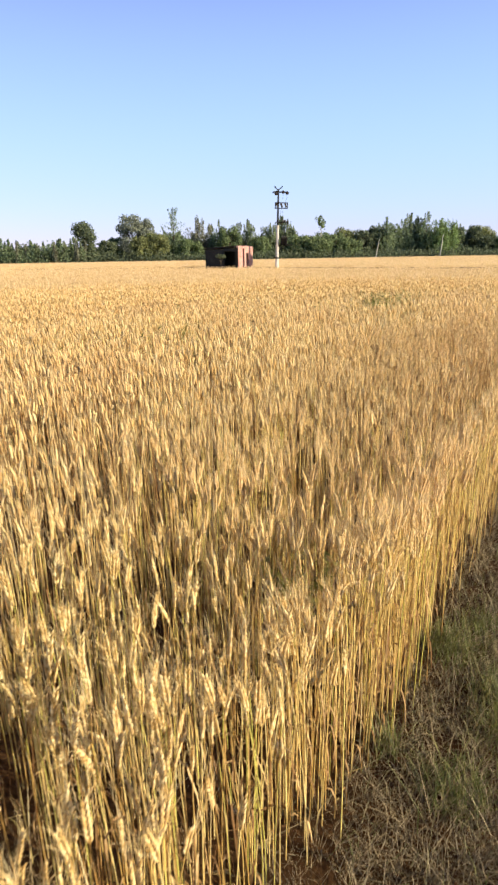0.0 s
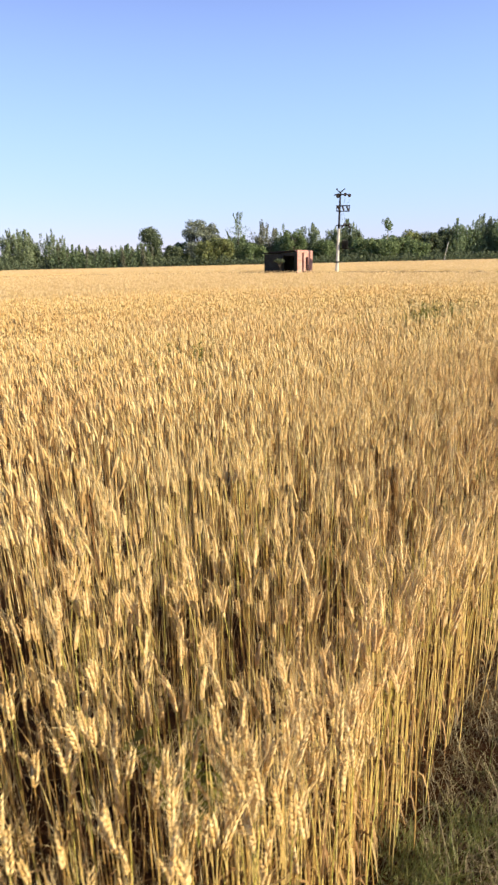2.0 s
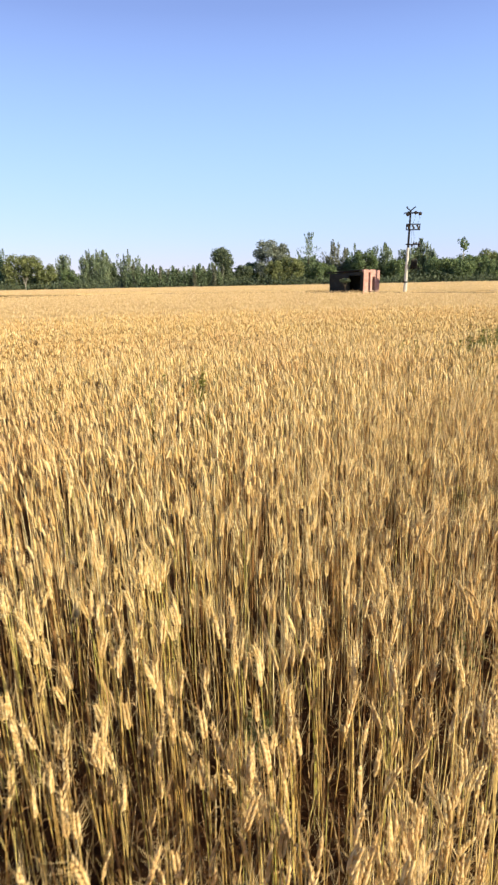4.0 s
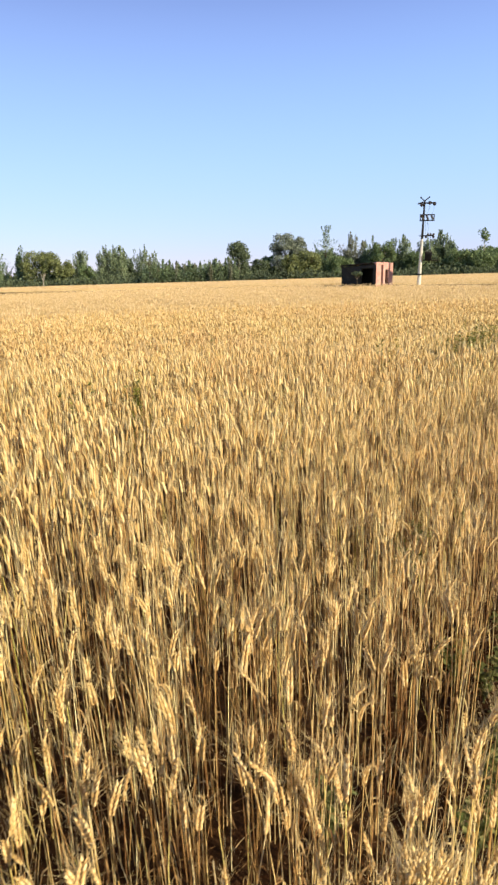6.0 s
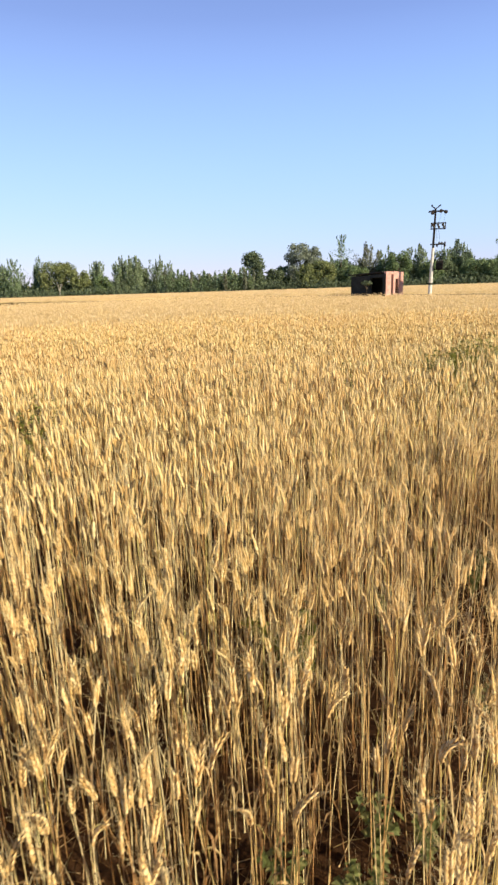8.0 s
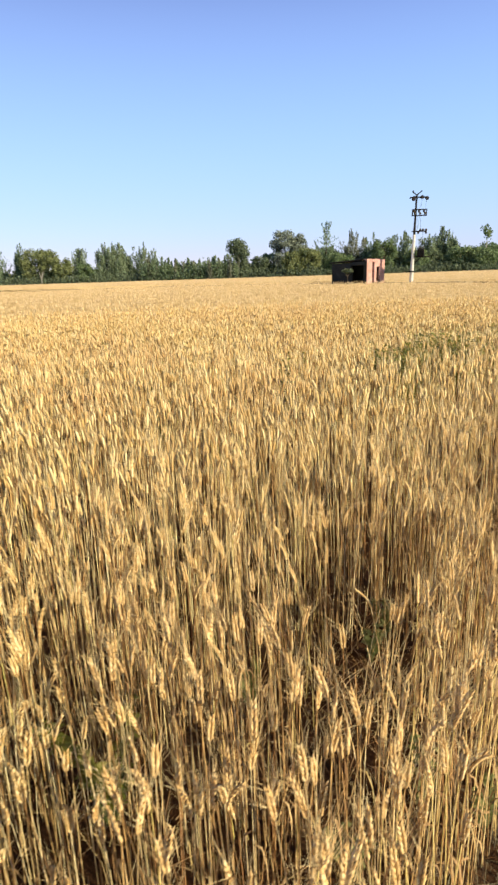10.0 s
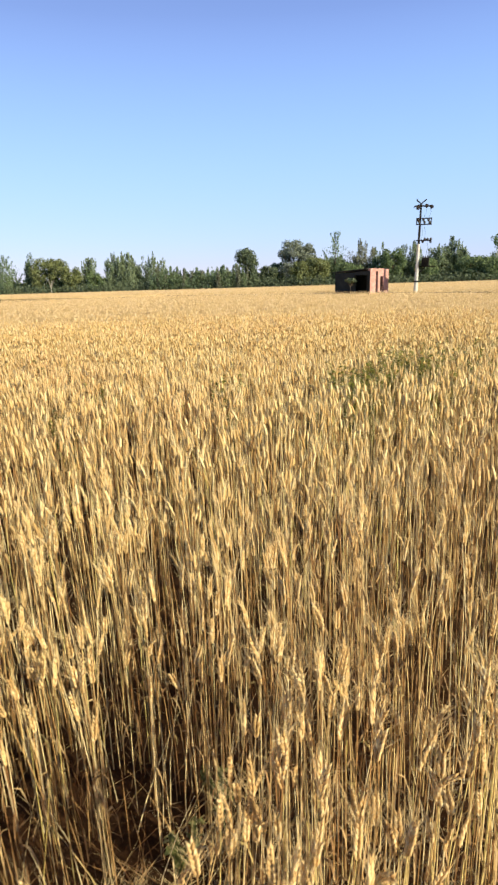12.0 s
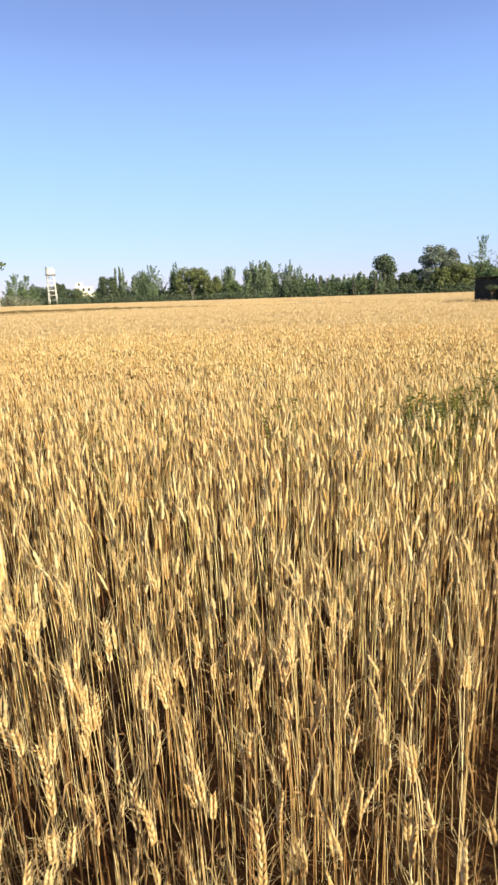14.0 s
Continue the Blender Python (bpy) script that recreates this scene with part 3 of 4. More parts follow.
far_ears("far_wheat", OPPOSITE, (14, -8.4), (60, 41), 5.0, "golden ears of the wheat across the footpath")

# unseen standing crop edge across the footpath, added to dapple it with shade
VERGE = [(x + 1.0, y - 0.62) for x, y in EDGE[:13]] + [(7.2, 11.5), (12.0, 23.6)]
E0 = scatter(-5, 17, -8.4, 24, 62, rw)
E0 = E0[inside(VERGE + [(40.0, 23.6), (40.0, -9.0)], E0) & (far_from(np.array(VERGE), E0) < 3.6)]
wheat_block("ripe_wheat", "ripe golden wheat standing across the footpath", E0, 2, 6)
E1 = scatter(-3, 22, -8.4, 26, 26, rw)
E1 = E1[inside(VERGE + [(40.0, 23.6), (40.0, -9.0)], E1) & (far_from(np.array(VERGE), E1) > 3.2)]
wheat_block("ripe_wheat", "golden wheat deeper in the field across the footpath", E1, 3, 8)


def blades(P, h, r, width=0.006, lie=0.5, segs=3, curl=0.0):
    """Grass or straw blades at P: base height 0, length h, lying over by lie."""
    n = len(P)
    a = r.uniform(0, 6.28, n)
    ln = h * r.uniform(0.5, 1.25, n)
    ly = np.clip(lie + r.normal(0, 0.22, n), 0, 0.98)
    q = np.linspace(0, 1, segs + 1)
    out = ln[:, None] * (ly[:, None] * q[None] ** 1.4)
    up = ln[:, None] * np.sqrt(1 - ly ** 2)[:, None] * (q[None] - 0.25 * q[None] ** 3)
    bend = a[:, None] + r.normal(0, curl, n)[:, None] * q[None]
    c, s = np.cos(bend), np.sin(bend)
    base = np.stack([P[:, 0, None] + out * c, P[:, 1, None] + out * s, P[:, 2, None] + up + 0.004], 2)
    w = width * (1 - 0.85 * q)[None, :, None] * np.stack([-s, c, 0.3 + 0 * s], 2)
    V = np.stack([base - w, base + w], 2).reshape(n, -1, 3)
    F = []
    for i in range(segs):
        F += [(2 * i, 2 * i + 1, 2 * i + 3), (2 * i, 2 * i + 3, 2 * i + 2)]
    F = (np.array(F)[None] + (np.arange(n) * 2 * (segs + 1))[:, None, None]).reshape(-1, 3)
    return V.reshape(-1, 3), F


def stuff_of(name, label, category, V, F, mat):
    ob = new(name, mesh_np(name, V, F))
    ob.data.materials.append(mat)
    return tagged(ob, label, category, kind="stuff")


rg = np.random.default_rng(9)
TUFTS = [(0.78, 1.30, 420, 0.07), (0.90, 1.0, 260, 0.06), (0.84, 0.80, 300, 0.06), (0.54, 0.52, 260, 0.06), (1.0, 1.45, 180, 0.06), (0.33, 0.74, 90, 0.03), (1.0, 0.6, 500, 0.12), (1.2, 1.1, 500, 0.12)]
# footpath: trodden straw, dry grass and green tufts
PATHLINE = [(-1.6, -2.6), (-0.2, -0.5), (0.75, 0.75), (1.5, 2.0), (2.3, 3.3), (3.1, 5.0), (3.9, 6.5)]
P = along(PATHLINE[:5], 62000, 0.42, rg, 0.16)
P = P[~inside(FIELD, P[:, :2])]
P = P[wave(P[:, :2], 0.45, 43) > -0.7 + 0.6 * rg.random(len(P))]
stuff_of("dead_grass", "fine grey-brown dead grass matted on the footpath", "grass", *blades(P, 0.13, rg, 0.0013, 0.7, 2, 1.3), M_LITTER)
P = along(PATHLINE[4:], 9000, 0.4, rg, 0.16)
stuff_of("dead_grass", "fine grey-brown dead grass matted on the footpath", "grass", *blades(P, 0.13, rg, 0.0014, 0.7, 2, 1.3), M_LITTER)
P = along(PATHLINE, 2400, 0.45, rg, 0.16)
stuff_of("straw_litter", "loose dry straw lying on the footpath", "straw", *blades(P, 0.30, rg, 0.0018, 0.9, 4, 0.5), M_LITTER)
P = along(PATHLINE[1:-1], 6500, 0.40, rg, 0.40)
P = P[wave(P[:, :2], 0.8, 41) > 0.35 + 0.5 * rg.random(len(P))]
for x, y, n, q in TUFTS:
    P = np.vstack([P, np.column_stack([rg.normal(x, q, n), rg.normal(y, q, n), np.zeros(n)])])
stuff_of("grass", "green grass tufts growing through the trodden straw", "grass", *blades(P, 0.17, rg, 0.0017, 0.5), M_GRASS)
P = np.column_stack([rg.uniform(-1.5, 4.5, 15000), rg.uniform(0, 10, 15000), np.zeros(15000)])
P = P[inside(FIELD, P[:, :2])]
stuff_of("straw_litter", "broken brown straw lying between the wheat stems", "straw", *blades(P, 0.19, rg, 0.0020, 0.75, 2), M_LEAF)
P = np.column_stack([TRODDEN + rg.normal(0, (0.12, 0.24), (110, 2)), np.zeros(110)])
stuff_of("lodged_straw", "pale broken straw lying across a trodden hollow", "straw", *blades(P, 0.5, rg, 0.0019, 0.72, 4), M_STEM)
# grassy bank between the fields
BANK = [(26.0, 36.6), (19.6, 42.4), (11.0, 50.8), (4.2, 57.4), (-6.8, 65.0), (-25.2, 71.8), (-38.0, 63.8), (-44.3, 51.5), (-52.0, 34.0), (-60.0, 10.0)]
P = np.vstack([along(BANK, 4200, 0.7, rg), along([(-40.5, 66.0), (-47.0, 54.0), (-56.0, 34.0)], 4200, 3.0, rg, -4.0)])
stuff_of("bank_grass", "brown-green rank grass on the bank between fields", "grass", *blades(P, 0.78, rg, 0.025, 0.25, 1), M_GRASS)


def bank_ridge():
    """A low turf bank swept along the field's far side."""
    L = np.array(BANK)
    seg = np.hypot(*(L[1:] - L[:-1]).T)
    s = np.concatenate([[0], np.cumsum(seg)])
    t = np.arange(0, s[-1], 0.6)
    c = np.stack([np.interp(t, s, L[:, k]) for k in (0, 1)], 1)
    d = np.gradient(c, axis=0)
    d /= np.hypot(*d.T)[:, None]
    n = np.stack([d[:, 1], -d[:, 0]], 1)
    r = np.random.default_rng(17)
    hgt = 0.66 + 0.02 * wave(c, 9, 61) + np.clip((-30 - c[:, 0]) / 40, 0, 0.45) * (c[:, 1] < 67) + r.normal(0, 0.02, len(c)) + 0.02 * wave(c, 2.1, 62)
    V = []
    for off, share in ((-1.0, 0), (-0.5, 0.7), (0, 1), (0.5, 0.75), (1.1, 0)):
        V.append(np.column_stack([c + n * (off + r.normal(0, 0.06, len(c)))[:, None], hgt * share - (0.05 if share == 0 else 0)]))
    V = np.stack(V, 1).reshape(-1, 3)
    q = (np.arange(len(c) - 1)[:, None] * 5 + np.arange(4)[None]).ravel()
    ob = new("turf_bank", mesh_np("turf_bank", V, np.stack([q, q + 1, q + 6, q + 5], 1), True))
    ob.data.materials.append(M_BANK)
    tagged(ob, "low brown-green turf bank between the wheat fields", "bank", kind="structure")


bank_ridge()


# ---- weeds in the crop ----
def weed_parts(h, n, r, top, leaf=0.06, mat=M_WEED):
    """An upright branching weed: stem tubes and many small leaves."""
    st, lv = [], []
    for k in range(4):
        a, sp = r.uniform(0, 6.28), r.uniform(0.05, 0.3) * h
        q = np.linspace(0, 1, 4)
        line = np.stack([np.cos(a) * sp * q ** 1.5, np.sin(a) * sp * q ** 1.5, h * r.uniform(0.75, 1.0) * q], 1)
        st.append(tube(line, np.linspace(0.005, 0.0018, 4), 3))
        for j in range(n // 4):
            u = r.uniform(0.25, 1.0)
            c = np.array([np.interp(u, q, line[:, i]) for i in range(3)])
            b = r.uniform(0, 6.28)
            o = np.array((np.cos(b), np.sin(b), r.uniform(-0.2, 0.7)))
            ln = leaf * r.uniform(0.6, 1.4)
            sd = np.cross(o, (0, 0, 1)) + r.normal(0, .2, 3)
            lv.append((np.array([c, c + o * ln * .45 + sd * ln * .32, c + o * ln + (0, 0, -ln * .25), c + o * ln * .45 - sd * ln * .32]), np.array([(0, 1, 2), (0, 2, 3)])))
    part_np("stem", *pile(st), mat, top)
    part_np("foliage", *pile(lv), mat, top)


WEED_MODELS = []
WEEDS = [(-1.05, 7.6, 1.0), (-0.9, 7.66, 0.96), (-1.15, 7.7, 0.94), (1.54, 10.85, 0.98), (1.44, 10.78, 0.92), (-1.43, 7.2, 0.96), (-2.6, 6.95, 0.9), (-0.04, 11.1, 0.92), (-1.34, 12.0, 0.92),
         (0.2, 9.85, 0.8), (1.77, 5.55, 0.42), (0.05, 1.36, 0.6)]
for cx, cy, n, sx, sy in ((2.6, 11.6, 16, 0.24, 0.3), (3.3, 12.7, 34, 0.34, 0.45), (4.1, 14.5, 14, 0.4, 0.6)):
    for k in range(n):
        WEEDS.append((cx + rg.normal(0, sx), cy + rg.normal(0, sy), rg.uniform(0.84, 0.99)))
for x, y, h in WEEDS:
    if len(WEED_MODELS) < 5:
        w = blank("weed_plant", pose(x, y, 0, 0, 0, rg.uniform(0, 360)))
        weed_parts(0.85, 220, rg, w, 0.042)
        w.scale = (1, 1, h / 0.85)
        tagged(w, "dark green leafy weed standing among ripe wheat", "weed", "weeds in the wheat")
        WEED_MODELS.append(w)
    else:
        w = copy_thing(WEED_MODELS[rg.integers(0, 5)], pose(x, y, 0, 0, 0, rg.uniform(0, 360)))
        w.scale = (1.1, 1.1, h / 0.85)
LOW = [(1.9, 3.74), (1.96, 3.9), (2.02, 3.82), (2.16, 4.74), (2.03, 4.5), (2.12, 4.42), (2.05, 4.26), (2.2, 4.3), (2.0, 4.02), (2.1, 4.08), (2.2, 4.15), (2.12, 4.6), (2.3, 4.82), (1.9, 4.58), (1.77, 5.52), (2.58, 5.5), (2.66, 6.8), (2.6, 6.6), (2.8, 5.77), (3.0, 5.78), (2.1, 6.16), (1.42, 3.66), (0.56, 3.08)]
low_model = None
for x, y in LOW:
    m = pose(x, y, 0, 0, 0, rg.uniform(0, 360))
    if low_model is None:
        low_model = blank("ground_weed", m)
        weed_parts(0.24, 120, rg, low_model, 0.028, M_GRASS)
        tagged(low_model, "low green weed on shaded soil between stems", "weed", "low weeds")
    else:
        copy_thing(low_model, m).scale = (1.0, 1.0, rg.uniform(0.8, 1.5))
flower = blank("thistle", pose(2.24, 4.36, 0))
weed_parts(0.30, 40, rg, flower, 0.05, M_GRASS)
bm = bmesh.new()
for k in range(16):
    a = k * 2.4
    add_rod(bm, (0.02, 0, 0.30), (0.02 + 0.018 * math.cos(a) * (k % 4) / 3, 0.018 * math.sin(a) * (k % 4) / 3, 0.335), 0.0022, 0.004, 5)
part("flower_head", bm, M_FLOWER, flower, "pale purple flower head")
tagged(flower, "small thistle with a pale purple flower", "weed")


# ---- single wheat plants at the crop's edge ----
def wheat_plant(r, m):
    top = blank("wheat_plant", m)
    T = wheat_template(0, r, 4)
    for k, nm in (("stem", "stem"), ("ear", "ear"), ("awn", "beard")):
        # edge stems all take yellow straw, standing in for sunlit stems
        part_np(nm, *T[k], M_GOLD if k == "stem" else MATS[k], top)
    V, F = T["leaf"]
    for i in range(len(V) // 8):
        part_np("leaf", V[8 * i:8 * i + 8], F[:6], MATS["leaf"], top)
    return tagged(top, "ripe bearded wheat plant at the crop's edge", "wheat", "wheat plants by the path")


models = []
spots = along(EDGE[3:13], 260, 0.05, rg, -0.04)
for k, (x, y, z) in enumerate(spots):
    m = pose(x, y, 0, rg.normal(0, 2.2), rg.normal(0, 2.2), rg.uniform(0, 360))
    if k < 10:
        models.append(wheat_plant(rg, m))
    else:
        w = copy_thing(models[k % 10], m)
        w.scale = (1, 1, rg.uniform(0.9, 1.15))


# ---- pump hut ----
def pump_hut():
    L, W, H, T = 4.06, 2.3, 2.5, 0.23
    base = Matrix.Translation((0.1, 55.75, 0)) @ Matrix.Rotation(radians(51.5), 4, "Z")   # x runs along the brick end wall, y along the dark front
    top = blank("pump_hut", base)
    tagged(top, "small red-brick pump hut with a dark open front and flat roof", "hut")
    slope = -0.045

    def wall(name, items, mat, label=""):
        bm = bmesh.new()
        for c, s in items:
            add_box(bm, c, s, bevel=0.012)
        return part(name, bm, mat, top, label)
    # end wall: pier, slot, panel with an opening
    P = H + 0.16
    wall("end_wall", [((0.365, 0.115, P / 2), (0.67, T, P)), ((1.115, 0.115, P / 2), (0.29, T, P)), ((1.96, 0.115, P / 2 - 0.03), (0.66, T, P - 0.06)),
                      ((1.43, 0.115, 2.33), (0.40, T, 0.62)), ((1.43, 0.115, 0.42), (0.40, T, 0.84)), ((0.83, 0.115, 2.52), (0.28, T, 0.20))], M_BRICK, "weathered red brick end wall")
    # front: plastered wall with a doorway near the corner
    wall("front_wall", [((0.115, 2.90, H / 2 - 0.06), (T, 2.30, H - 0.12)), ((0.115, 0.295, H / 2 - 0.01), (T, 0.11, H - 0.02)), ((0.012, 0.121, H / 2 - 0.01), (0.028, 0.236, H - 0.02)), ((0.115, 1.05, H - 0.19), (T, 1.40, 0.28))], M_PLASTER, "soot-dark plastered wall")
    # inner walls take the dark plaster: the room's shade put into their colour
    wall("back_wall", [((W - 0.115, L / 2, H / 2 - 0.04), (T, L - 2 * T - 0.01, H - 0.1))], M_PLASTER)
    wall("far_wall", [((W / 2, L - 0.115, H / 2 - 0.09), (W - 0.01, T, H - 0.2))], M_PLASTER)
    bm = bmesh.new()
    add_box(bm, (W / 2, L / 2 + 0.18, H + 0.05), (W + 0.16, L - 0.12, 0.09), Matrix.Translation((0, 0, 0.1)) @ Matrix.Rotation(slope, 4, "X"), 0.02)
    part("roof", bm, M_ROOF, top, "blackened concrete roof slab")
    rods("barrier", [((0.66, -0.06, z), (1.62, -0.06, z + 0.04), 0.035) for z in (0.3, 0.52, 0.72)] + [((0.72, -0.07, 0.1), (0.72, -0.07, 0.8), 0.035), ((1.1, -0.07, 0.1), (1.5, -0.07, 0.9), 0.03), ((1.55, -0.07, 0.1), (1.55, -0.07, 0.8), 0.035)], M_STEEL, top, "rusty iron barrier against the brickwork")
    rods("gate", [((1.36, -0.02, 0.95 + 0.16 * k), (1.66, -0.02, 0.95 + 0.16 * k), 0.016) for k in range(3)] + [((1.40, -0.03, 0.85), (1.40, -0.03, 1.9), 0.016), ((1.62, -0.03, 0.85), (1.5, -0.03, 1.9), 0.016)], M_STEEL, top, "rusty iron bars")
    return top


pump_hut()


def sapling(x, y, h):
    top = blank("sapling", pose(x, y, 0))
    r = np.random.default_rng(4)
    rods("trunk", [((0, 0, 0), (0.03, 0, h * 0.7), 0.03, 0.015)] + [((0.02, 0, h * 0.62), (0.45 * math.cos(a), 0.45 * math.sin(a), h * 0.95), 0.012, 0.005) for a in (0.3, 1.7, 2.9, 4.2, 5.4)], M_BARK, top)
    d = r.normal(0, 1, (260, 3))
    c = np.array((0, 0, h * 0.88)) + d / np.linalg.norm(d, axis=1)[:, None] * np.array((0.5, 0.5, 0.2)) * r.uniform(0.4, 1, (260, 1))
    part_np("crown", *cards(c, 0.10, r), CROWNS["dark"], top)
    return tagged(top, "young umbrella-shaped sapling before the hut's dark wall", "sapling")


def cards(C, size, r, upright=0.0, slim=0.7, out=None):
    """Leaf clumps: small bent diamonds whose faces turn roughly outward from the crown."""
    n = len(C)
    w = r.normal(0, 1, (n, 3)) if out is None else out / (np.linalg.norm(out, axis=1)[:, None] + 1e-6) + r.normal(0, 0.6, (n, 3))
    w /= np.linalg.norm(w, axis=1)[:, None]
    u = r.normal(0, 1, (n, 3)) + (0, 0, upright)
    u -= w * (u * w).sum(1)[:, None]
    u /= np.linalg.norm(u, axis=1)[:, None]
    v = np.cross(w, u)
    s = (size * r.uniform(0.55, 1.3, n))[:, None]
    V = np.stack([C - u * s, C + v * s * slim + w * s * .25, C + u * s, C - v * s * slim + w * s * .25], 1).reshape(-1, 3)
    F = (np.array([(0, 1, 2), (0, 2, 3)])[None] + (np.arange(n) * 4)[:, None, None]).reshape(-1, 3)
    return V, F


sapling(-1.55, 56.35, 1.98)


# ---- power pole ----
def insulator(bm, x, y, z, down=False, r=0.075):
    s = -1 if down else 1
    add_rod(bm, (x, y, z), (x, y, z + s * 0.10), 0.018, seg=6)
    add_rod(bm, (x, y, z + s * 0.05), (x, y, z + s * 0.12), r, r * 0.7, 8)
    add_rod(bm, (x, y, z + s * 0.12), (x, y, z + s * 0.20), r * 0.8, r * 0.45, 8)


def power_pole():
    top = blank("power_pole", Matrix.Translation((3.725, 56.06, 0)) @ Matrix.Rotation(radians(1.28), 4, "Y"))
    tagged(top, "leaning pale steel power pole with dark cross-arms and insulators", "power pole")
    bm = bmesh.new()
    add_rod(bm, (0, 0, -0.3), (0, 0, 4.4), 0.18, 0.11, 12)
    part("shaft", bm, M_GALV, top, "pale painted lower shaft")
    bm = bmesh.new()
    add_rod(bm, (0, 0, 4.38), (0, 0, 7.45), 0.10, 0.075, 10)
    part("upper_shaft", bm, M_STEEL, top, "dark rusted upper shaft")
    bm = bmesh.new()
    add_rod(bm, (0, 0, 1.46), (0, 0, 1.58), 0.185, seg=12)
    add_box(bm, (-0.2, 0, 1.52), (0.16, 0.1, 0.1))
    part("clamp", bm, M_STEEL, top, "dark clamp band")
    rods("top_bracket", [((0, 0, 7.40), (0.40, 0, 7.72), 0.045), ((0, 0, 7.40), (-0.30, 0, 7.62), 0.045), ((-0.30, 0, 7.62), (-0.32, 0, 7.74), 0.06), ((-0.55, 0, 7.16), (-0.1, 0, 7.34), 0.04)], M_STEEL, top)
    bm = bmesh.new()
    add_box(bm, (0.14, -0.09, 7.22), (1.30, 0.09, 0.11), bevel=0.008)
    part("cross_arm", bm, M_STEEL, top)
    for x, z, d in ((-0.22, 7.10, True), (0.42, 7.24, False), (0.80, 7.16, False)):
        bm = bmesh.new()
        add_rod(bm, (x, -0.18, z - 0.02), (x, 0.0, z - 0.02), 0.15, 0.12, 12)
        add_rod(bm, (x, -0.26, z - 0.02), (x, -0.18, z - 0.02), 0.05, 0.07, 8)
        part("insulator", bm, M_CERAMIC, top, "dark brown ceramic insulator")
    bm = bmesh.new()
    for z in (6.31, 5.86):
        add_box(bm, (0.29, -0.09, z), (1.20, 0.07, 0.085), bevel=0.008)
    for x in (-0.26, 0.84):
        add_box(bm, (x, -0.09, 6.085), (0.08, 0.07, 0.40))
    part("fuse_frame", bm, M_STEEL, top)
    for x in (-0.1, 0.3, 0.68):
        bm = bmesh.new()
        add_rod(bm, (x - 0.06, -0.14, 6.26), (x + 0.06, -0.16, 5.92), 0.06, seg=6)
        insulator(bm, x - 0.05, -0.15, 6.28, True, 0.11)
        insulator(bm, x + 0.05, -0.15, 5.90, False, 0.11)
        part("fuse", bm, M_CERAMIC, top)
    bm = bmesh.new()
    add_box(bm, (0.36, -0.09, 4.66), (1.2, 0.07, 0.09), bevel=0.008)
    part("cross_arm", bm, M_STEEL, top)
    for x, d in ((0.45, False), (0.66, False), (0.9, False), (0.9, True), (0.3, True)):
        bm = bmesh.new()
        insulator(bm, x, -0.09, 4.66, d, 0.11)
        part("insulator", bm, M_CERAMIC, top, "dark brown ceramic insulator")
    # transformer on its bracket
    bm = bmesh.new()
    add_box(bm, (0.72, 0, 2.68), (1.36, 0.09, 0.08), bevel=0.008)
    add_rod(bm, (0.62, 0, 2.66), (0.08, 0, 2.08), 0.035)
    part("bracket", bm, M_STEEL, top)
    tr = bmesh.new()
    add_box(tr, (0.6, 0, 3.04), (0.56, 0.46, 0.66), bevel=0.03)
    for k in range(5):
        add_box(tr, (0.42 + 0.09 * k, -0.25, 3.0), (0.02, 0.1, 0.46))
    box = part("transformer", tr, M_STEEL, top, "small dark pole-mounted transformer")
    for x in (0.45, 0.6, 0.75):
        bm = bmesh.new()
        insulator(bm, x, 0, 3.32, False, 0.05)
        part("bushing", bm, M_CERAMIC, box)
    for a, b in (((0.74, -0.1, 7.2), (0.68, -0.15, 6.4)), ((0.40, -0.1, 7.2), (0.3, -0.15, 6.4)), ((0.3, -0.15, 5.8), (0.45, -0.09, 4.86)), ((0.16, -0.1, 5.8), (0.2, -0.09, 4.7)), ((0.66, -0.09, 4.6), (0.6, 0, 3.5))):
        mid = (Vector(a) + Vector(b)) / 2 + Vector((0.07, 0, 0))
        rods("jumper_wire", [(a, mid, 0.009), (mid, b, 0.009)], M_STEEL, top, seg=5)


power_pole()


def far_pole(x, y, dx, h):
    top = blank("leaning_post", pose(x, y, 0))
    rods("shaft", [((0, 0, -0.2), (dx, 0, h), 0.10, 0.07)], M_GALV, top)
    rods("pin", [((dx - 0.25, 0, h - 0.15), (dx + 0.25, 0, h - 0.15), 0.03)], M_STEEL, top)
    tagged(top, "pale leaning post before the dark trees", "post", "posts by the trees")


far_pole(35.2, 152, 0.9, 5.0)
far_pole(51.6, 152, 0.55, 5.8)


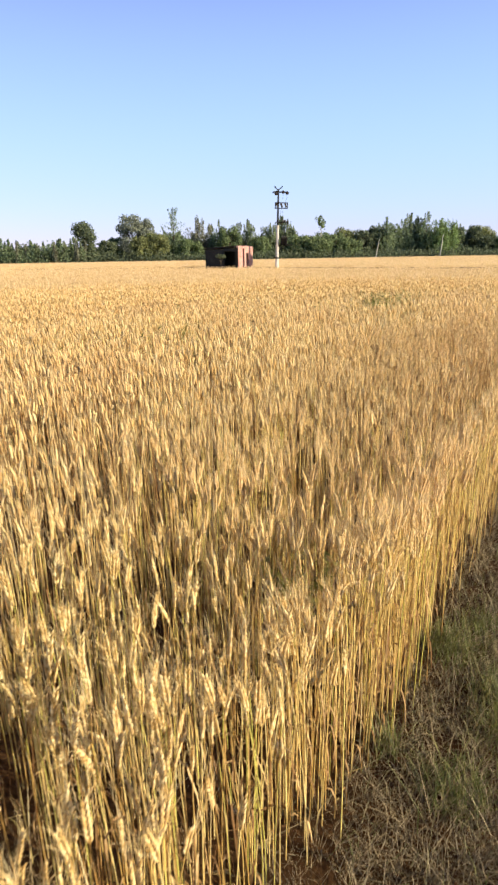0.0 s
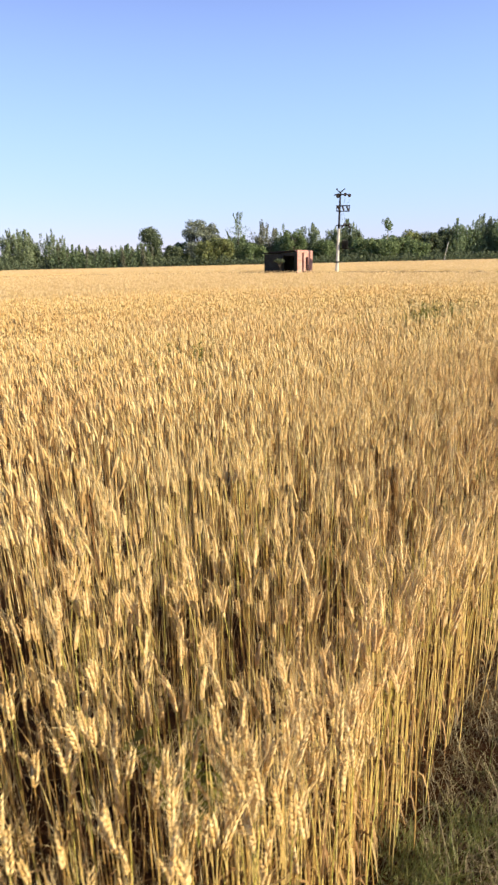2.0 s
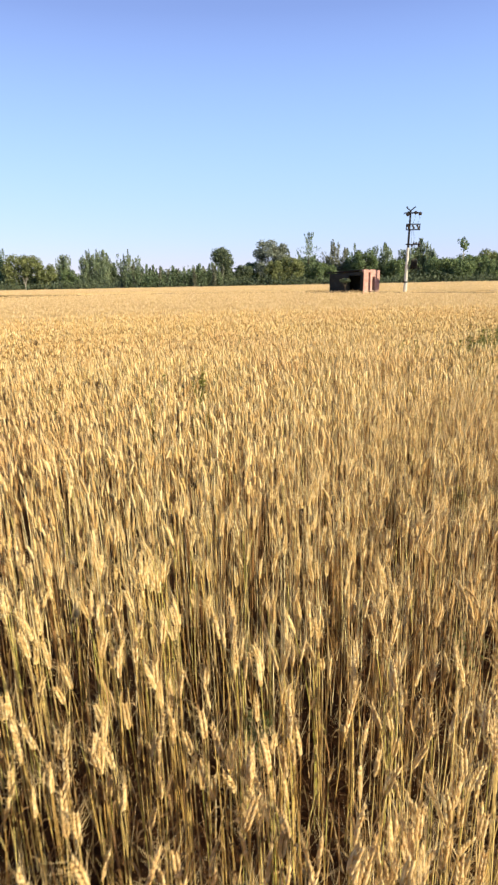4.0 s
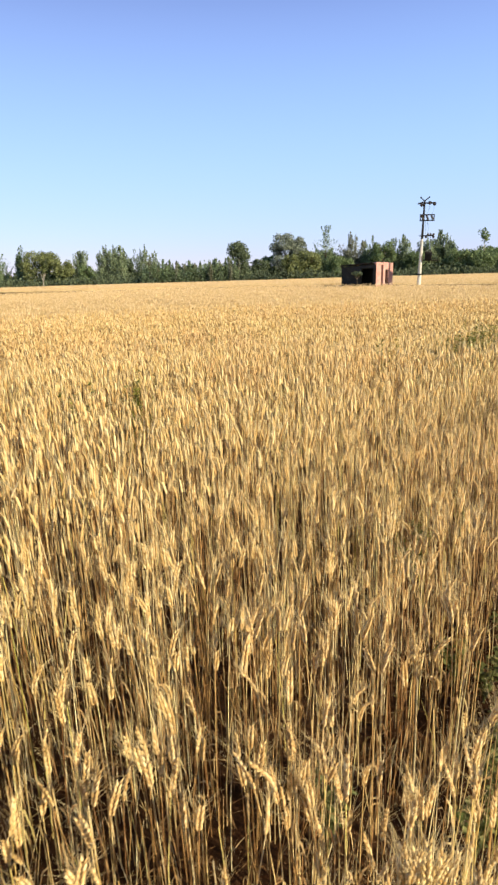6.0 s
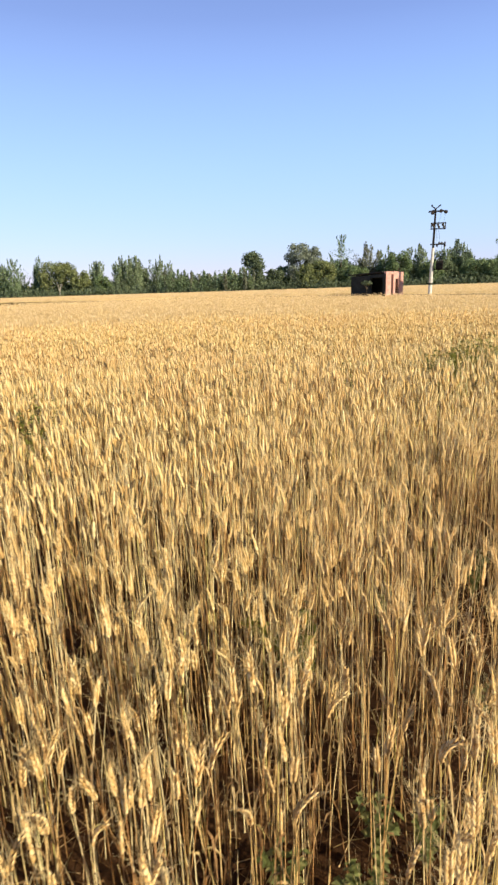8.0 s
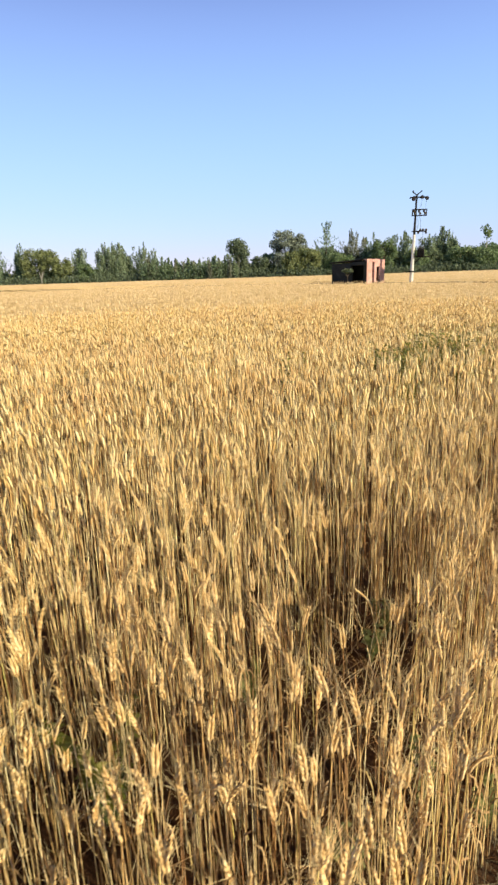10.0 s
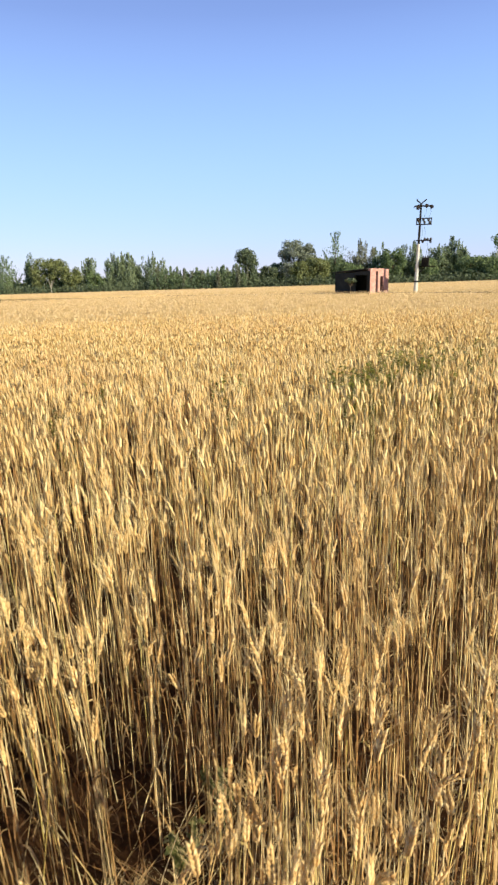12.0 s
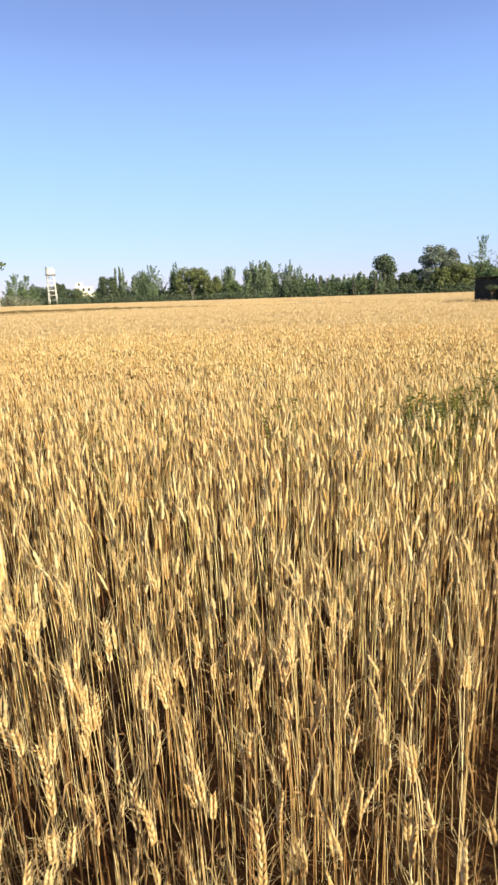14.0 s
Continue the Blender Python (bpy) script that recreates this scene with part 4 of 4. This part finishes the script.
# ---- trees ----
def lumps_of(kind, h, w, r):
    """Centres and radii of the leaf masses of one crown."""
    C, R = [], []
    if kind == "lollipop":
        # round head leaning out over a leafy foot
        for fx, fz, q in ((-0.30, 0.82, 0.62), (-0.05, 0.86, 0.55), (-0.45, 0.72, 0.45), (0.25, 0.74, 0.5), (0.5, 0.62, 0.42), (0.0, 0.62, 0.55), (0.15, 0.48, 0.5), (0.3, 0.34, 0.5), (0.1, 0.22, 0.6), (0.5, 0.18, 0.5), (-0.2, 0.14, 0.5)):
            for s in (-0.3, 0.3):
                C.append((fx * w + r.normal(0, 0.1), s * w, fz * h))
                R.append((q * w, q * w * 0.8, q * w * 0.75))
    elif kind == "grey":
        for k in range(38):
            u = r.uniform(0.2, 1.0)
            q = w * 0.95 * math.sin(0.45 + 2.3 * u) ** 0.8
            a = k * 2.4
            C.append((q * 0.8 * math.cos(a), q * 0.8 * math.sin(a), h * (0.08 + 0.86 * u)))
            g = w * r.uniform(0.26, 0.42)
            R.append((g, g, g * 0.8))
    else:
        n = 26
        for k in range(n):
            u = (k + 0.5) / n
            z = -0.9 + 1.75 * u
            q = math.sqrt(max(0.05, 1 - z * z * 0.9))
            a = k * 2.4 + r.normal(0, 0.3)
            e = r.uniform(0.6, 0.95)
            C.append((w * e * q * math.cos(a), w * e * q * math.sin(a), h * (0.50 + 0.42 * z)))
            g = r.uniform(0.20, 0.44)
            R.append((w * g, w * g, min(w * g, h * 0.14)))
    return np.array(C), np.array(R)


TREE_WORDS = {
    "green": "broad mid-green tree in the row beyond the fields", "olive": "dense olive-green bushy tree beyond the fields", "dome": "wide dome-crowned olive tree beyond the fields",
    "grey": "tall airy grey-green tree beyond the fields", "dark": "dark green round-headed tree beyond the fields", "lollipop": "dark round-topped tree leaning on a leafy trunk",
    "spire": "tall pointed light-green poplar beyond the fields", "browny": "pointed thin brownish-green tree beyond the fields", "poplar": "upright many-tipped young poplar beyond the fields",
    "bright": "dense bright green poplar clump beyond the fields", "thin": "thin bare-stemmed tree with a tufted top", "fingers": "thin poplar with separate upright tips"}


def branch_points(kind, h, w, n, r):
    """Leaf places on upright plumes round several leaders of uneven height, and the shoots that bear them."""
    leaders = {"spire": 5, "browny": 5, "poplar": 6, "fingers": 5, "bright": 9, "thin": 1}[kind] if h > 9 else 2
    pointed = kind in ("spire", "browny")
    per = {"spire": 26, "browny": 24, "poplar": 18, "fingers": 9, "bright": 20, "thin": 14}[kind] if h > 9 else 9
    B0, B1, P, out = [], [], [], []
    for s in range(leaders):
        a, rho = s * 2.4 + r.uniform(0, 0.9), 0.0 if s == 0 else r.uniform(0.35, 0.8)
        foot = np.array((rho * w * math.cos(a), rho * w * math.sin(a), 0.0))
        hs = h if s == 0 else h * (r.uniform(0.5, 0.86) if pointed else r.uniform(0.76, 1.0))
        ws = w * (1.2 if pointed and s == 0 else 0.6 if pointed or kind == "bright" else 0.28 if kind == "fingers" else 0.56)
        u = 0.1 + 0.9 * r.random(per) ** 0.7
        b = r.uniform(0, 6.28, per)
        q = (ws * (1.04 - u) ** (0.62 if pointed else 0.48) + 0.12) * r.uniform(0.35, 1.5, per)
        reach = hs * r.uniform(0.13, 0.27, per)
        if kind == "thin":
            u, q, reach = r.uniform(0.80, 0.98, per), w * r.uniform(0.3, 1.0, per), np.full(per, 1.1)
        u[0], q[0] = 1.0, 0.0
        tip = foot + np.stack([q * np.cos(b), q * np.sin(b), hs * u], 1)
        base = foot + np.stack([0.55 * q * np.cos(b), 0.55 * q * np.sin(b), np.maximum(0.1, hs * u - reach)], 1)
        m = n // (leaders + 1) * (2 if s == 0 else 1)
        k = r.choice(per, m, p=reach / reach.sum())
        t = r.random((m, 1)) ** 0.8
        thick = 0.42 if kind == "thin" else 0.20 if h > 9 else 0.15
        p = base[k] + (tip[k] - base[k]) * t + r.normal(0, 1, (m, 3)) * (thick * (1.05 - t) + 0.06)
        if kind != "thin":
            # lower body of the crown, behind the plumes
            low = r.random(m) < 0.42
            c = int(low.sum())
            v, e = r.random(c) ** 1.2 * 0.74, r.uniform(0, 6.28, c)
            d = ws * (1 - v) ** 0.5 * np.sqrt(r.random(c)) * (0.9 + 0.25 * np.sin(2 * e + 11 * v + s))
            p[low] = foot + np.stack([d * np.cos(e), d * np.sin(e), hs * v], 1)
        B0.append(base)
        B1.append(tip)
        P.append(p)
        out.append((p - foot * 0.5) * (1, 1, 0) + r.normal(0, 0.6, (m, 3)) + (0, 0, 0.3))
    return np.vstack(P), np.vstack(B0), np.vstack(B1), np.vstack(out)


def tree(x, y, h, w, kind, seed, group="trees beyond the fields"):
    r = np.random.default_rng(seed)
    w *= 1.8 if kind in ("spire", "browny", "poplar") and h > 9 else 1.0
    top = blank("tree", pose(x, y, 0))
    tr = 0.012 * h + 0.05
    items = [((0, 0, -0.2), (r.normal(0, 0.1), 0, h * 0.45), tr, tr * 0.7)]
    sparse = kind in ("poplar", "fingers", "thin", "browny")
    n = 420 if kind == "thin" else int(np.clip(h * w * (160 if not sparse else 200), 700, 6400))
    if kind in ("spire", "browny", "poplar", "fingers", "bright", "thin"):
        pts, B0, B1, out = branch_points(kind, h, w, n, r)
        items.append(((0, 0, h * 0.44), (0, 0, h * 0.95), tr * 0.7, 0.03))
        for k in range(0, len(B0), 6):
            items.append((tuple(B0[k]), tuple(B1[k]), 0.05, 0.02))
    else:
        C, R = lumps_of(kind, h, w, r)
        items.append(((0, 0, h * 0.44), (C[-1][0] * 0.6, C[-1][1] * 0.6, h * 0.9), tr * 0.7, 0.03))
        for k in range(0, len(C), max(1, len(C) // 8)):
            items.append(((0, 0, C[k][2] * 0.7), tuple(C[k]), tr * 0.4, 0.03))
        vol = R[:, 0] * R[:, 2]
        k = r.choice(len(C), n, p=vol / vol.sum())
        d = r.normal(0, 1, (n, 3))
        d /= np.linalg.norm(d, axis=1)[:, None]
        pts = C[k] + d * R[k] * (r.uniform(0.5, 1.28, (n, 1)))
        out = d + (0, 0, 0.25)
    bark = M_PALEBARK if kind == "thin" else M_BARK
    rods("trunk", items[:2], bark, top, seg=5)
    tagged(rods("limbs", items[2:], bark, top, seg=4), kind="stuff")
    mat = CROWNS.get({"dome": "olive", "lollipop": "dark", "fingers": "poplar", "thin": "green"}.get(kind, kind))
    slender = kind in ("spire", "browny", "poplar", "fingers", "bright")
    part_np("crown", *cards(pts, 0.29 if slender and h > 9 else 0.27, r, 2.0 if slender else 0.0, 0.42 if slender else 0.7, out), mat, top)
    tagged(top, TREE_WORDS[kind], "tree", group)


TREES = [
    (-47.6, 195, 12.6, 3.9, "lollipop"), (-41.7, 200, 7.6, 2.7, "dark"), (-34.4, 205, 15.1, 4.8, "grey"), (-29.8, 206, 14.2, 3.2, "grey"),
    (-30.1, 194, 8.4, 3.2, "olive"), (-25.0, 196, 9.4, 3.6, "olive"), (-20.4, 205, 17.2, 3.1, "spire"), (-14.9, 196, 7.2, 4.0, "green"),
    (-12.5, 206, 14.7, 3.0, "browny"), (-8.7, 208, 12.0, 2.5, "browny"), (-5.3, 204, 13.0, 2.6, "spire"), (-1.8, 200, 11.5, 3.7, "green"),
    (4.3, 204, 13.0, 2.6, "poplar"), (8.3, 200, 7.8, 3.3, "green"), (11.9, 206, 11.8, 2.1, "poplar"), (15.8, 208, 14.0, 2.1, "poplar"), (18.8, 206, 11.0, 2.1, "poplar"),
    (21.4, 198, 8.0, 4.4, "green"), (26.6, 196, 7.4, 4.4, "green"), (28.6, 203, 13.6, 1.9, "thin"), (32.7, 200, 8.3, 4.4, "green"), (37.2, 198, 6.8, 3.7, "green"),
    (42.9, 202, 9.4, 2.8, "dark"), (47.2, 204, 10.8, 3.4, "dark"), (50.6, 203, 13.1, 2.6, "spire"), (56.1, 206, 12.5, 3.0, "spire"), (60.1, 209, 14.5, 2.5, "poplar"),
    (62.0, 207, 13.4, 1.9, "poplar"), (64.5, 205, 14.5, 2.6, "spire"), (67.1, 198, 12.1, 2.9, "bright"), (71.3, 200, 11.9, 3.1, "bright"), (76.2, 206, 10.6, 1.5, "poplar"),
    (81.4, 206, 10.7, 2.7, "dark"), (84.5, 202, 7.0, 3.4, "dark"), (90.0, 200, 7.2, 3.7, "green"), (99.2, 204, 8.6, 3.4, "poplar"),
    (-84.9, 205, 13.6, 3.0, "poplar"), (-92.2, 207, 9.6, 1.3, "poplar"), (-98.4, 200, 13.0, 2.4, "poplar"), (-96.0, 203, 14.1, 2.8, "poplar"), (-92.6, 201, 13.5, 2.3, "poplar"),
    (-108.7, 202, 12.5, 2.0, "poplar"), (-103.6, 196, 7.4, 3.0, "green"), (-113.3, 197, 9.8, 3.5, "olive"), (-119.8, 199, 13.5, 3.9, "dome"), (-126.1, 200, 13.8, 4.8, "dome"), (-133.2, 203, 15.1, 1.9, "spire"),
    (-142.5, 200, 14.6, 3.6, "spire"), (-150.3, 204, 13.1, 2.3, "poplar"), (-152.9, 202, 11.5, 3.5, "poplar"), (-162.5, 204, 14.9, 2.1, "fingers"), (-164.4, 198, 11.9, 4.2, "dark"),
    (-186.5, 170, 13.0, 2.5, "spire"), (-183.0, 172, 12.2, 2.3, "spire"), (-210.7, 205, 9.1, 7.1, "dark"), (-199.2, 206, 10.2, 3.1, "dark"), (-193.8, 206, 7.4, 4.7, "dark")]
for k, (x, y, h, w, kind) in enumerate(TREES):
    tree(x, y, h, w, kind, 300 + k)
tree(-135.3, 120, 14.6, 3.2, "thin", 390)
for k in range(17):
    tree(-37 + 7.6 * k + rg.normal(0, 1.2), 211 + rg.normal(0, 2), rg.uniform(7.5, 10.5), rg.uniform(3.6, 4.8), ("green", "olive", "dark", "browny")[k % 3], 500 + k)
for k in range(42):
    tree(-77.0 + 0.74 * k + rg.normal(0, 0.5), 190 + rg.normal(0, 1.5), rg.uniform(5.2, 8.0), rg.uniform(0.6, 1.0), ("spire", "browny", "spire", "poplar")[k % 4], 400 + k, "row of young poplars")


def undergrowth(name, label, x0, x1, y0, y1, h, n, mat, seed, size=0.45):
    r = np.random.default_rng(seed)
    P = np.column_stack([r.uniform(x0, x1, n), r.uniform(y0, y1, n)])
    top = h * np.clip(0.7 + 0.35 * wave(P, 14, seed) + 0.25 * wave(P, 4, seed + 1), 0.2, 1.6)
    C = np.column_stack([P, top * r.uniform(0.02, 1, n) ** 0.8])
    out = r.normal(0, 1, (n, 3)) + np.array((0, -0.3, 0.2))
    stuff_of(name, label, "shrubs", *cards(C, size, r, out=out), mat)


# front scrub takes the dark crown: shade at the tree bases put into colour
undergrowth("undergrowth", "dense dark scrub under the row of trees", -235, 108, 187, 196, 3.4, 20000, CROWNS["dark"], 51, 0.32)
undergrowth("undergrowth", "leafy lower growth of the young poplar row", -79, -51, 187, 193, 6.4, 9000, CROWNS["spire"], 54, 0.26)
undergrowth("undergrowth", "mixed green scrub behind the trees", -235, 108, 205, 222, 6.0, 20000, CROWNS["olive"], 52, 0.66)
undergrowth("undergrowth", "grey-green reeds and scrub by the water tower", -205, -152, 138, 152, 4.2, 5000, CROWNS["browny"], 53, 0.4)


def bare_tree(x, y, h):
    top = blank("bare_tree", pose(x, y, 0))
    r = np.random.default_rng(6)
    it = [((0, 0, -0.1), (0.1, 0, h * 0.5), 0.13, 0.09)]
    for k in range(9):
        a, e = k * 2.4, r.uniform(0.5, 1.2)
        m = (0.1 + 0.8 * math.cos(a) * e, 0.8 * math.sin(a) * e, h * r.uniform(0.65, 0.85))
        it += [((0.1, 0, h * r.uniform(0.35, 0.5)), m, 0.07, 0.04), (m, (m[0] * 1.8, m[1] * 1.6, h * r.uniform(0.85, 1.05)), 0.04, 0.02)]
    rods("trunk", it, M_PALEBARK, top, seg=5)
    tagged(top, "small leafless pale-barked tree before the dome-crowned trees", "tree")


bare_tree(-113.6, 184, 4.8)


# ---- water tower and white house, far off ----
def water_tower(x, y):
    top = blank("water_tower", Matrix.Translation((x, y, 0)) @ Matrix.Rotation(radians(38), 4, "Z"))
    tagged(top, "white water tower on a lattice of concrete columns", "water tower")
    for sx in (-1, 1):
        for sy in (-1, 1):
            rods("column", [((sx * 1.6, sy * 1.6, -0.2), (sx * 1.3, sy * 1.3, 12.8), 0.17, 0.14)], M_WHITE, top)
    for z in (2.4, 4.4, 6.4, 8.4, 10.4, 12.4):
        w = 1.6 - 0.3 * z / 12.8
        bm = bmesh.new()
        for sx, sy, ln in ((0, -w, True), (0, w, True), (-w, 0, False), (w, 0, False)):
            add_box(bm, (sx, sy, z), (2 * w, 0.16, 0.22) if ln else (0.16, 2 * w, 0.22))
        part("ring_beam", bm, M_WHITE, top)
    for k, z in enumerate((2.4, 4.4, 6.4, 8.4, 10.4)):
        s = 1 if k % 2 else -1
        rods("ladder_flight", [((-1.2 * s, -1.5, z), (1.2 * s, -1.4, z + 2.0), 0.09)], M_CONCRETE, top)
    bm = bmesh.new()
    add_rod(bm, (0, 0, 12.6), (0, 0, 12.9), 2.25, 2.25, 20)
    part("platform", bm, M_CONCRETE, top)
    bm = bmesh.new()
    add_rod(bm, (0, 0, 12.9), (0, 0, 15.2), 1.9, 1.9, 20)
    add_rod(bm, (0, 0, 15.2), (0, 0, 15.6), 2.0, 0.4, 20)
    part("tank", bm, M_WHITE, top, "round whitewashed tank")
    rods("pipe", [((-1.7, 1.7, 0), (-2.0, 2.0, 16.0), 0.2)], M_STEEL, top, "dark riser pipe")


water_tower(-187.6, 190)


def white_house(x, y):
    top = blank("house", Matrix.Translation((x, y, 0)) @ Matrix.Rotation(radians(40), 4, "Z"))
    tagged(top, "stepped white flat-roofed village house among trees", "house")
    for nm, c, s in (("ground_floor", (0, 0, 2.6), (12, 8, 5.2)), ("upper_floor", (-0.5, 0.5, 6.6), (8, 6, 2.8)), ("stair_tower", (-2.5, 1, 8.9), (3, 3, 1.8))):
        bm = bmesh.new()
        add_box(bm, c, s, bevel=0.05)
        add_box(bm, (c[0], c[1], c[2] + s[2] / 2 - 0.1), (s[0] + 0.4, s[1] + 0.4, 0.22))
        body = part(nm, bm, M_WHITE, top)
        for k in range(int(s[0] // 2.4)):
            b2 = bmesh.new()
            add_box(b2, (c[0] - s[0] / 2 + 1.4 + k * 2.4, c[1] - s[1] / 2 - 0.01, c[2]), (1.0, 0.12, min(1.3, s[2] * 0.5)))
            part("window", b2, M_DARK, body)


white_house(-193.5, 216)
